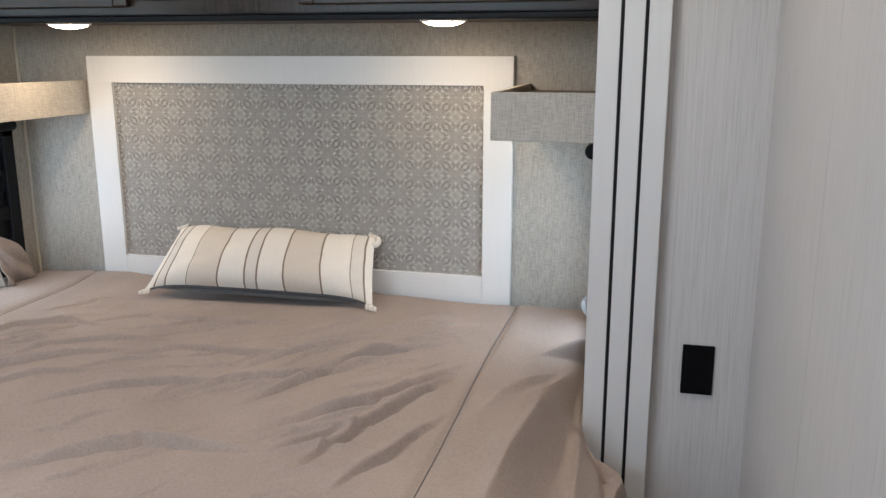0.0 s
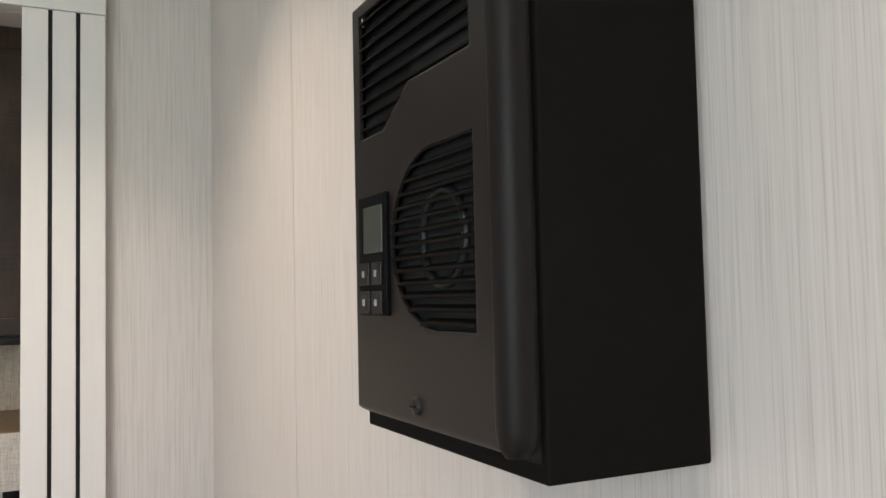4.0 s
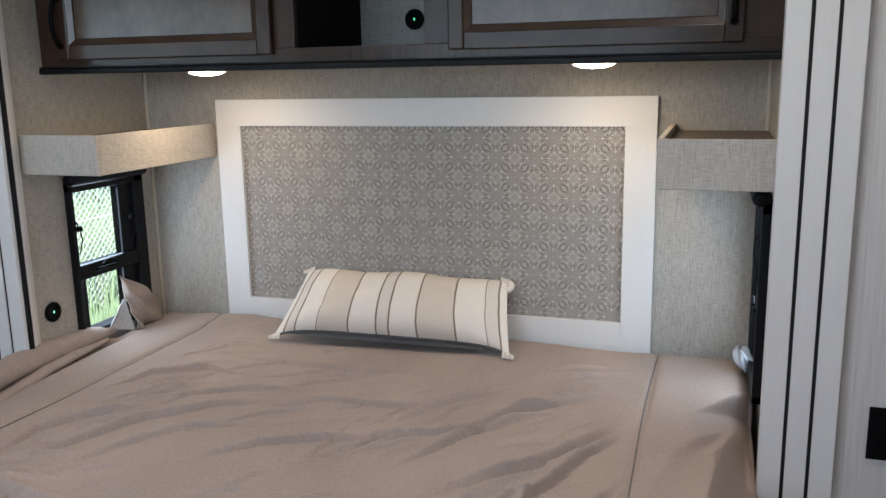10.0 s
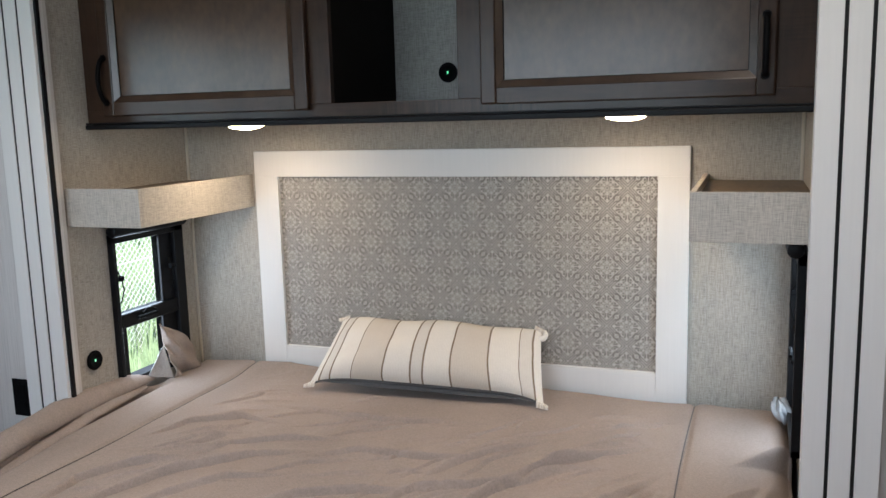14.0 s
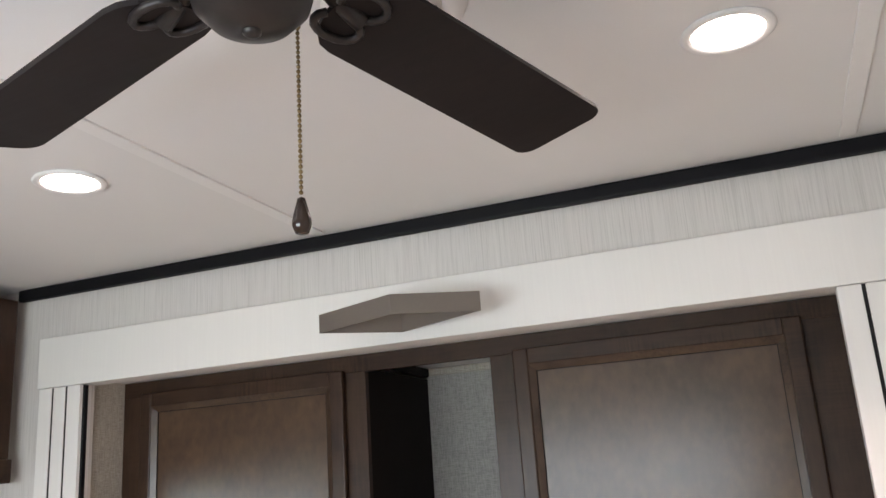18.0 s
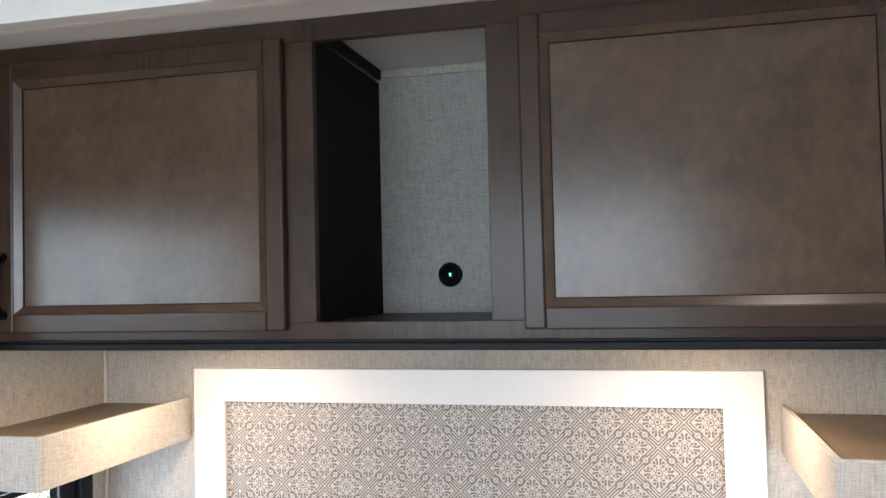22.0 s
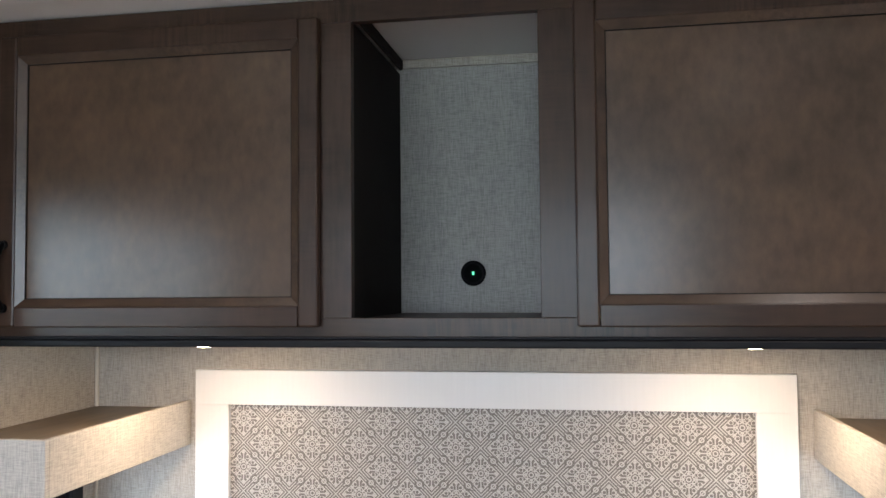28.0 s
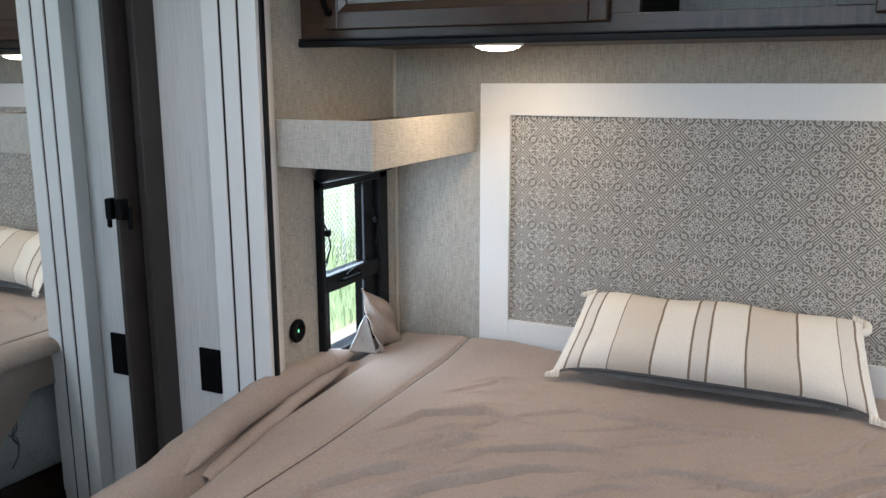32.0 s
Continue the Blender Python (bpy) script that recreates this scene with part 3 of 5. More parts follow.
# ---------------------------------------------------------------- recess windows
def side_window(name, s):
    """Black-framed two-light window in a recess wall; s is the side."""
    ax = AXW if s < 0 else AX
    t = tagged(thing(name, (s * ax, -0.23, ANZ0), "black-framed two-light window with folded black shade", "window"), kind="structure")

    def xs(a, b):
        return (s * (ax - a), s * (ax - b))

    y0, y1, z0, z1, zm = ANY0, ANY1, ANZ0, ANZ1, 0.950
    fr = bmesh.new()
    for r in ((y0, y0 + 0.015, z0, z1), (y1 - 0.045, y1, z0, z1), (y0, y1, z1 - 0.026, z1), (y0, y1, z0, z0 + 0.02)):
        add_box(fr, *xs(-0.03, 0.019 if s < 0 else 0.025), r[0], r[1], r[2], r[3], 0.003)
    part("window_frame", fr, M_BLACK, t)
    part("rail", box(*xs(-0.028, 0.014), y0 + 0.02, y1 - 0.03, zm - 0.03, zm + 0.014, 0.004), M_BLACK, t)
    sash = bmesh.new()
    for r in ((y0 + 0.015, y0 + 0.022, zm + 0.014, z1 - 0.026), (y1 - 0.103, y1 - 0.045, zm + 0.014, z1 - 0.026), (y0 + 0.015, y0 + 0.048, z0 + 0.02, zm - 0.03), (y1 - 0.110, y1 - 0.045, z0 + 0.02, zm - 0.03)):
        add_box(sash, *xs(-0.026, 0.004), r[0], r[1], r[2], r[3], 0.002)
    part("sash", sash, M_BLACK, t)
    for a, b in ((zm + 0.014, z1 - 0.026), (z0 + 0.02, zm - 0.03)):
        p = part("pane", box(*xs(-0.016, -0.012), y0 + 0.018, y1 - 0.098, a - 0.002, b + 0.002, 0), M_GLASS, t)
        p.visible_shadow = False
    part("shade_roll", lathe([(0, -0.165), (0.016, -0.165), (0.018, -0.16), (0.018, 0.16), (0.016, 0.165), (0, 0.165)], (s * (ax - 0.03), -0.23, z1 + 0.012), "y", 20), M_BLACK, t, "rolled black window shade", True)
    la = part("latch", box(*xs(0.014, 0.028), -0.30, -0.21, zm - 0.012, zm - 0.002, 0.004), M_PLASTIC, t)
    part("latch_grip", tube([(s * (ax - 0.028), -0.285 + 0.012 * k, zm + 0.004 + 0.010 * math.sin(math.pi * k / 5)) for k in range(6)], 0.004), M_PLASTIC, la)
    for yy in (y0 + 0.02, y1 - 0.072):
        part("stay_arm", tube([(s * (ax - 0.016), yy, 1.00), (s * (ax - 0.026), yy + 0.006, 1.04), (s * (ax - 0.022), yy + 0.002, 1.075), (s * (ax - 0.014), yy - 0.004, 1.10)], 0.0022), M_PLASTIC, t)
        part("stay_knob", box(*xs(0.012, 0.026), yy - 0.006, yy + 0.012, 1.066, 1.082, 0.003), M_PLASTIC, t)
    return t


side_window("window_1", -1)
side_window("window_2", 1)


# ---------------------------------------------------------------- headboard
hb = thing("headboard", (0, 0, 0.62), "white framed headboard with a grey damask panel", "headboard")
HW, HT, HB, RAIL = 0.668, 1.427, 0.66, 0.083
part("panel", box(-HW + 0.03, HW - 0.03, 0.012, BACK, HB, HT - 0.03, 0.001), M_DAMASK, hb, "grey and cream damask print panel")
part("top_rail", box(-HW, HW, 0.0, BACK - 0.001, HT - 0.080, HT, 0.0008), M_WHITE, hb)
part("bottom_rail", box(-HW + RAIL, HW - RAIL, 0.0005, BACK - 0.001, HB, 0.801, 0.0018), M_WHITE, hb)
for s in (-1, 1):
    part("stile", box(s * HW, s * (HW - RAIL), 0.0003, BACK - 0.001, HB, HT - 0.0801, 0.0006), M_WHITE, hb)


# ---------------------------------------------------------------- overhead cabinet
CF, CZ0, CZ1, CX, CXW = -0.410, 1.528, 2.1385, 0.944, 0.9355
cab = thing("overhead_cabinet", (0, CF, CZ0), "dark stained maple overhead cabinet with an open cubby", "cabinet")
for name, r, mat in (("top_rail", (-CXW, CX, 2.095, CZ1), M_WOODH), ("bottom_rail", (-CXW, CX, CZ0, 1.561), M_WOODH), ("stile", (-CXW, -0.835, 1.561, 2.095), M_WOOD), ("stile", (-0.262, -0.169, 1.561, 2.095), M_WOOD), ("stile", (0.166, 0.255, 1.561, 2.095), M_WOOD), ("stile", (0.832, CX, 1.561, 2.095), M_WOOD)):
    part(name, box(r[0], r[1], CF, CF + 0.019, r[2], r[3], 0.0012), mat, cab)
part("bottom_panel", box(-CXW, CX, CF + 0.019, BACK - 0.001, 1.518, 1.552, 0.001), M_WOODH, cab)
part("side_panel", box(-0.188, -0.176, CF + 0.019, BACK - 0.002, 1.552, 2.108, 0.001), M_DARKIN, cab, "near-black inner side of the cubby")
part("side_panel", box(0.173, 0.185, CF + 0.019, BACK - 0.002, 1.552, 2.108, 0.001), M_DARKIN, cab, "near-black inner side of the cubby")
part("cubby_floor", box(-0.176, 0.173, CF + 0.019, BACK - 0.002, 1.5525, 1.5575, 0.001), M_WOODH, cab, "brown cubby floor board")
# Added sheet over the recess wall, coloured for the shade in the cubby.
part("cubby_shade_sheet", box(-0.1755, 0.1725, BACK - 0.005, BACK - 0.0005, 1.558, 2.116, 0), M_LINEN_SHADED, cab, "added linen-print sheet with the cubby's shade in its colour")
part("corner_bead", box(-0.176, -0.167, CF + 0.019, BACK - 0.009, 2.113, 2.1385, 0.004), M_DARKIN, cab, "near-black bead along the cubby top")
part("edge_strip", box(-CXW, CX, CF - 0.014, CF + 0.012, 1.5095, 1.5235, 0.003), M_BLACK, cab, "black edge strip under the cabinet")
part("edge_lip", box(-CXW, CX, CF - 0.011, CF + 0.010, 1.5245, 1.5285, 0.001), M_BLACK, cab)


def panel_door(x0, x1, z0, z1, parent, handle_x, hz0, hz1, panel_label):
    """Five-piece door with a moulded inner edge."""
    w, y0, y1 = 0.038, CF - 0.0210, CF - 0.0030
    d = part("door", box(x0 + w - 0.002, x1 - w + 0.002, y0 + 0.0142, y1, z0 + w - 0.002, z1 - w + 0.002, 0.0005), M_PANEL, parent, panel_label)
    for r in ((x0, x0 + w, z0, z1), (x1 - w, x1, z0, z1)):
        part("door_stile", box(r[0], r[1], y0, y1, r[2], r[3], 0.004), M_WOOD, d)
    for r in ((x0 + w, x1 - w, z0, z0 + w), (x0 + w, x1 - w, z1 - w, z1)):
        part("door_rail", box(r[0], r[1], y0 + 0.0003, y1, r[2], r[3], 0.0025), M_WOODH, d)
    # sloped bead round the panel
    a, b = (x0 + w, x1 - w, z0 + w, z1 - w), 0.015
    for name, quad in (("bead", ((a[0], a[2]), (a[0], a[3]), (a[0] + b, a[3] - b), (a[0] + b, a[2] + b))), ("bead", ((a[1], a[2]), (a[1], a[3]), (a[1] - b, a[3] - b), (a[1] - b, a[2] + b))), ("bead", ((a[0], a[2]), (a[1], a[2]), (a[1] - b, a[2] + b), (a[0] + b, a[2] + b))), ("bead", ((a[0], a[3]), (a[1], a[3]), (a[1] - b, a[3] - b), (a[0] + b, a[3] - b)))):
        bm = bmesh.new()
        ys = (y0 + 0.0026, y0 + 0.0026, y0 + 0.0108, y0 + 0.0108)
        top = [bm.verts.new((p[0], y, p[1])) for p, y in zip(quad, ys)]
        low = [bm.verts.new((p[0], y0 + 0.0145, p[1])) for p in quad]
        bm.faces.new(top)
        bm.faces.new(low[::-1])
        for i in range(4):
            bm.faces.new((top[i], low[i], low[(i + 1) % 4], top[(i + 1) % 4]))
        bmesh.ops.recalc_face_normals(bm, faces=bm.faces)
        part(name, bm, M_BEAD, d)
    c, g = (a[0] + b, a[1] - b, a[2] + b, a[3] - b), 0.0016
    # Dark strips carry the shadow line between bead and panel in their colour.
    for r in ((c[0], c[0] + g, c[2], c[3]), (c[1] - g, c[1], c[2], c[3]), (c[0], c[1], c[2], c[2] + g), (c[0], c[1], c[3] - g, c[3])):
        part("panel_shadow_line", box(r[0], r[1], y0 + 0.0120, y0 + 0.0146, r[2], r[3], 0), M_DARKIN, d)
    for zz in (z0 + 0.09, z1 - 0.09):
        part("hinge_pad", box(x0 + 0.01, x0 + 0.03, y1, CF, zz - 0.012, zz + 0.012, 0), M_DARKIN, d)
    pts = []
    for k in range(13):
        f = k / 12
        pts.append((handle_x, y0 - 0.004 - 0.024 * math.sin(math.pi * f) ** 0.6, hz0 + (hz1 - hz0) * f))
    hnd = part("handle", tube(pts, 0.0065, 10), M_PLASTIC, d, "black arched pull handle", True)
    for hz in (hz0, hz1):
        part("handle_foot", lathe([(0, 0), (0.009, 0), (0.008, -0.006), (0, -0.006)], (handle_x, y0 - 0.0002, hz), "y", 14), M_PLASTIC, hnd)
    return d


panel_door(-0.862, -0.225, 1.546, 2.102, cab, -0.846, 1.582, 1.702, "brown stained door panel with a recessed field")
panel_door(0.227, 0.863, 1.546, 2.102, cab, 0.842, 1.588, 1.709, "brown stained door panel with a recessed field")


# ---------------------------------------------------------------- puck lamps under the cabinet
def puck(px, py):
    t = thing("puck_lamp", (px, py, 1.513), "small round lit lamp under the overhead cabinet", "lamp", "puck lamps under the cabinet")
    part("rim", lathe([(0, 0.005), (0.056, 0.005), (0.058, 0.001), (0.056, -0.003), (0.051, -0.004), (0.051, 0.0)], (px, py, 1.513), n=40), M_WHITE, t, "white lamp rim", True)
    part("lens", lathe([(0, -0.0142), (0.016, -0.0136), (0.033, -0.0111), (0.046, -0.0063), (0.052, -0.001)], (px, py, 1.513), n=40), M_PUCK, t, "glowing warm domed lens", True)


for p in PUCKS:
    puck(*p)


# ---------------------------------------------------------------- recess shelves
def tray_shelf(name, x_in, x_wall):
    z0, z1, yf, yb, w = 1.250, 1.354, -0.524, BACK - 0.001, 0.012
    s = 1 if x_wall > x_in else -1
    t = thing(name, ((x_in + x_wall) / 2, -0.25, z0), "box shelf faced in grey-beige woven laminate", "shelf", "box shelves over the windows")
    part("front_board", box(x_in, x_wall, yf, yf + w, z0, z1, 0.0015), M_SHELF, t)
    part("side_board", box(x_in, x_in + s * w, yf + w + 0.0002, yb, z0, z1, 0.0015), M_SHELF, t)
    part("tray_floor", box(x_in + s * w, x_wall, yf + w, yb, z1 - 0.030, z1 - 0.018, 0.0005), M_BROWN, t, "brown shelf floor")
    part("underside", box(x_in + s * w, x_wall, yf + w, yb, z0 + 0.001, z0 + 0.007, 0), M_SHELF, t)


tray_shelf("box_shelf", -0.688, -AXW + 0.001)
tray_shelf("box_shelf.001", 0.703, AX - 0.001)


# ---------------------------------------------------------------- socket pucks and outlet plates
def puck_socket(name, place, axis, s):
    t = thing(name, place, "round black socket with a green pilot light", "socket", "round black sockets")
    prof = [(0, 0.001), (0.0275, 0.001), (0.0285, 0.006), (0.026, 0.0095), (0.019, 0.0105), (0.018, 0.007), (0, 0.0065)]
    part("bezel", lathe([(r, s * h) for r, h in prof], place, axis, 36), M_PLASTIC, t, "", True)
    off = Vector((0, s * 0.0075, 0)) if axis == "y" else Vector((s * 0.0075, 0, 0))
    c = Vector(place) + off
    e = (0.0045, 0.0012, 0.0075) if axis == "y" else (0.0012, 0.0045, 0.0075)
    part("pilot_light", box(c.x - e[0] / 2, c.x + e[0] / 2, c.y - e[1] / 2, c.y + e[1] / 2, c.z - e[2] / 2, c.z + e[2] / 2, 0.0004), M_LED, t, "green pilot light")


puck_socket("socket", (-0.009, BACK - 0.0050, 1.646), "y", -1)
puck_socket("socket.001", (-AXW + 0.0005, -0.474, 0.858), "x", 1)


def outlet(name, x0, x1, z0, z1):
    t = thing(name, ((x0 + x1) / 2, WALL_Y, z0), "black rectangular power outlet on the pale wall", "outlet", "black outlets beside the bed")
    part("plate", box(x0, x1, WALL_Y - 0.0065, WALL_Y - 0.0003, z0, z1, 0.002), M_PLASTIC, t)
    xc, zc = (x0 + x1) / 2, (z0 + z1) / 2
    for dz in (-0.024, 0.024):
        part("receptacle", box(xc - 0.016, xc + 0.016, WALL_Y - 0.008, WALL_Y - 0.006, zc + dz - 0.016, zc + dz + 0.016, 0.0007), M_PLASTIC, t)


outlet("outlet", -1.159, -1.097, 0.702, 0.811)
outlet("outlet.001", 1.1315, 1.197, 0.722, 0.832)


# ---------------------------------------------------------------- diamond sconce on the header
sc = thing("wall_sconce", (0.045, FACE_Y, 2.14), "bronzed open diamond sconce on the white header", "sconce")
sz0, sz1, th = 2.146, 2.187, 0.003
corner = {"left": Vector((-0.120, -0.722, 0)), "front": Vector((0.098, -0.818, 0)), "right": Vector((0.260, -0.728, 0)), "back": Vector((0.026, -0.602, 0))}
for a, b in (("left", "front"), ("front", "right"), ("right", "back"), ("back", "left")):
    p, q = corner[a], corner[b]
    inn = Vector((0.075, -0.735, 0))
    p2, q2 = p + (inn - p).normalized() * th * 1.6, q + (inn - q).normalized() * th * 1.6
    bm = prism([(p.x, p.y), (q.x, q.y), (q2.x, q2.y), (p2.x, p2.y)], "z", sz0, sz1)
    for v in bm.verts:
        # the strip rises towards the wall
        v.co.z += 0.020 * step(-0.72, -0.602, v.co.y) if v.co.z > sz0 + 0.01 else 0.0
    part("band", bm, M_BRONZE, sc)


# ---------------------------------------------------------------- ceiling spots, vent, fan
def spot(sx, sy):
    t = thing("ceiling_spot", (sx, sy, TOP), "round lit recessed ceiling spot", "lamp", "ceiling spots")
    part("trim_ring", lathe([(0.051, 0.0), (0.066, 0.0), (0.068, -0.003), (0.063, -0.006), (0.053, -0.005), (0.051, -0.001)], (sx, sy, TOP), n=48), M_BATTEN, t, "white trim ring", True)
    part("diffuser", lathe([(0, -0.0030), (0.0515, -0.0030), (0.0515, -0.001), (0, -0.001)], (sx, sy, TOP), n=48), M_SPOT, t, "glowing diffuser")


for p in SPOTS:
    spot(*p)
vt = thing("ceiling_vent", (0.412, -1.438, TOP), "round white ceiling vent", "vent")
part("flange", lathe([(0.062, -0.002), (0.068, -0.008), (0.088, -0.006), (0.096, -0.0005)], (0.412, -1.438, TOP), n=48), M_BATTEN, vt, "", True)
part("louvre", lathe([(0, -0.006), (0.02, -0.009), (0.060, -0.003), (0.062, 0.0)], (0.412, -1.438, TOP), n=40), M_BATTEN, vt, "", True)
part("latch", box(0.45, 0.465, -1.425, -1.410, TOP - 0.012, TOP - 0.006, 0.002), M_PLASTIC, vt)

FX, FY, FZ = 0.447, -1.815, 2.254
fan = thing("ceiling_fan", (FX, FY, TOP), "dark bronze ceiling fan at rest", "fan")
part("canopy", lathe([(0, 0.0), (0.068, 0.0), (0.070, -0.012), (0.055, -0.040), (0.030, -0.052), (0.022, -0.055)], (FX, FY, TOP), n=40), M_FANDARK, fan, "", True)
part("motor_housing", lathe([(0.022, 0.14), (0.075, 0.135), (0.090, 0.115), (0.090, 0.045), (0.078, 0.028), (0.060, 0.022), (0.058, 0.018)], (FX, FY, FZ), n=44), M_FANDARK, fan, "", True)
sw = part("switch_housing", lathe([(0.052, 0.02), (0.053, -0.012), (0.053, -0.028), (0.048, -0.048), (0.034, -0.063), (0.014, -0.070), (0, -0.071)], (FX, FY, FZ), n=44), M_FANDARK, fan, "", True)
part("finial", lathe([(0, -0.0755), (0.005, -0.075), (0.008, -0.072), (0.008, -0.068)], (FX, FY, FZ), n=16), M_FANDARK, sw, "", True)


def fan_blade(angle):
    m = Matrix.Translation((FX, FY, FZ)) @ Matrix.Rotation(radians(angle), 4, "Z") @ Matrix.Rotation(radians(-11), 4, "X")
    w0, w1, a, b = 0.054, 0.063, 0.100, 0.532
    out = []
    for k in range(9):
        g = math.pi / 2 + math.pi * k / 8
        out.append((a + 0.045 + 0.045 * math.cos(g), w0 * math.sin(g)))
    for cx_, cy_, g0 in ((b - 0.022, -w1 + 0.022, -90), (b - 0.022, w1 - 0.022, 0)):
        for k in range(6):
            g = radians(g0 + 90 * k / 5)
            out.append((cx_ + 0.022 * math.cos(g), cy_ + 0.022 * math.sin(g)))
    bm = prism(out, "z", -0.003, 0.003)
    bmesh.ops.transform(bm, matrix=m, verts=bm.verts)
    bl = part("blade", bm, M_BLADE, fan, "espresso-brown wooden fan blade")
    iron = tube([m @ Vector(p) for p in ((0.050, 0, 0.030), (0.080, 0.0, 0.022), (0.105, 0.0, 0.006), (0.135, 0.0, -0.005))], 0.010, 10)
    part("blade_iron", iron, M_FANDARK, bl, "", True)
    for sgn in (-1, 1):
        part("iron_scroll", tube([m @ Vector((0.120 + 0.028 * math.cos(g), sgn * (0.018 + 0.016 * math.sin(g)), -0.0055)) for g in [radians(x) for x in range(-60, 240, 25)]], 0.0045, 8), M_FANDARK, bl, "", True)


for blade_angle in (75, 161, 253, 344):
    fan_blade(blade_angle)
ch = (0.442, -1.735)
chain = thing("pull_chain", (ch[0], ch[1], 2.05), "brass bead pull chain with a dark wooden drop", "pull chain")
bead_me = None
z = 2.300
while z > 2.068:
    if bead_me is None:
        first = part("bead", lathe([(0, 0.0021), (0.0015, 0.0015), (0.0021, 0), (0.0015, -0.0015), (0, -0.0021)], (0, 0, 0), n=8), M_CHAIN, None, "", True)
        bead_me = first.data
        ob = first
    else:
        ob = new("bead", bead_me)
    ob.parent, ob.matrix_parent_inverse = chain, Matrix.Translation(chain.location).inverted()
    ob.location = (ch[0], ch[1], z)
    z -= 0.0048
part("chain_wire", tube([(ch[0], ch[1], 2.302), (ch[0], ch[1], 2.07)], 0.0006, 6), M_CHAIN, chain)
part("coupling", lathe([(0, 0.008), (0.003, 0.006), (0.003, -0.006), (0, -0.008)], (ch[0], ch[1], 2.235), n=10), M_CHAIN, chain, "", True)
part("drop", lathe([(0, 0.0), (0.0036, -0.002), (0.0055, -0.010), (0.0085, -0.021), (0.0085, -0.026), (0.006, -0.033), (0, -0.035)], (ch[0], ch[1], 2.066), n=20), surface("polished_walnut", (0.03, 0.018, 0.013), 0.15, vary=0.2, relief=0), chain, "glossy dark wooden drop", True)


# ---------------------------------------------------------------- wall heater
H0, H1, HZ0, HZ1, HXF = -1.925, -1.697, 1.4975, 1.804, 1.160
ht = thing("wall_heater", (EAST, (H0 + H1) / 2, HZ0), "dark brown enamelled wall heater with louvred front", "heater")
part("wall_plate", box(EAST - 0.0085, EAST - 0.0005, H0 + 0.012, H1 - 0.010, HZ0 + 0.012, HZ1 - 0.012, 0), M_CASE, ht)
part("body", box(HXF, EAST - 0.008, H0, H1 + 0.004, HZ0, HZ1, 0.002), M_CASE, ht, "flat brown-black sheet metal case")
# front cover with two openings: an outline of the plate, cut by rows of strips
FXC = 1.149


def in_upper(y, z):
    """Upper vent: stepped field above the round one."""
    if not (-1.878 < y < -1.716 and z < 1.784):
        return False
    if y > -1.757:
        return z > 1.697
    if y > -1.797:
        return z > 1.697 + (-1.757 - y) * 0.55
    return z > 1.719


VENT_Y, VENT_Z, VENT_RY, VENT_RZ, VENT_END = -1.834, 1.622, 0.066, 0.054, -1.8785


def in_lower(y, z):
    """Round on the far side, cut square on the near side."""
    if y < VENT_END:
        return False
    dy = max(0.0, y - VENT_Y) / VENT_RY
    return dy * dy + ((z - VENT_Z) / VENT_RZ) ** 2 < 1


CY0, CY1, CZ0_, CZ1_ = -1.921, -1.6965, 1.507, 1.798
NY, NZ = 150, 204
cov = bmesh.new()
vmap = {}


def cover_at(i, j):
    if (i, j) not in vmap:
        y, zz = CY0 + (CY1 - CY0) * i / NY, CZ0_ + (CZ1_ - CZ0_) * j / NZ
        # rounded edges fall back to the case
        d = min(y - CY0, CY1 - y, zz - CZ0_, CZ1_ - zz)
        x = FXC + 0.012 * (1 - min(1.0, d / 0.007)) ** 2
        vmap[(i, j)] = cov.verts.new((x, y, zz))
    return vmap[(i, j)]


for i in range(NY):
    for j in range(NZ):
        y, zz = CY0 + (CY1 - CY0) * (i + 0.5) / NY, CZ0_ + (CZ1_ - CZ0_) * (j + 0.5) / NZ
        if in_upper(y, zz) or in_lower(y, zz):
            continue
        ey, ez = max(0, 0.020 - (CY1 - y)), max(0, 0.020 - min(zz - CZ0_, CZ1_ - zz))
        if ey * ey + ez * ez > 0.020 ** 2:
            continue
        cov.faces.new((cover_at(i, j), cover_at(i, j + 1), cover_at(i + 1, j + 1), cover_at(i + 1, j)))
for v in cov.verts:
    if v.is_boundary and v.co.y > VENT_Y:
        e = math.hypot((v.co.y - VENT_Y) / VENT_RY, (v.co.z - VENT_Z) / VENT_RZ)
        if abs(e - 1) < 0.06:
            v.co.y, v.co.z = VENT_Y + (v.co.y - VENT_Y) / e, VENT_Z + (v.co.z - VENT_Z) / e
bmesh.ops.recalc_face_normals(cov, faces=cov.faces)
g = bmesh.ops.extrude_face_region(cov, geom=list(cov.faces))
for v in [e for e in g["geom"] if isinstance(e, bmesh.types.BMVert)]:
    v.co.x += 0.0022
bmesh.ops.recalc_face_normals(cov, faces=cov.faces)
front = part("front_cover", cov, M_HEATER, ht, "brown enamelled front cover with rounded corners", True)
front.data.polygons.foreach_set("use_smooth", [abs(p.normal.x) > 0.3 for p in front.data.polygons])
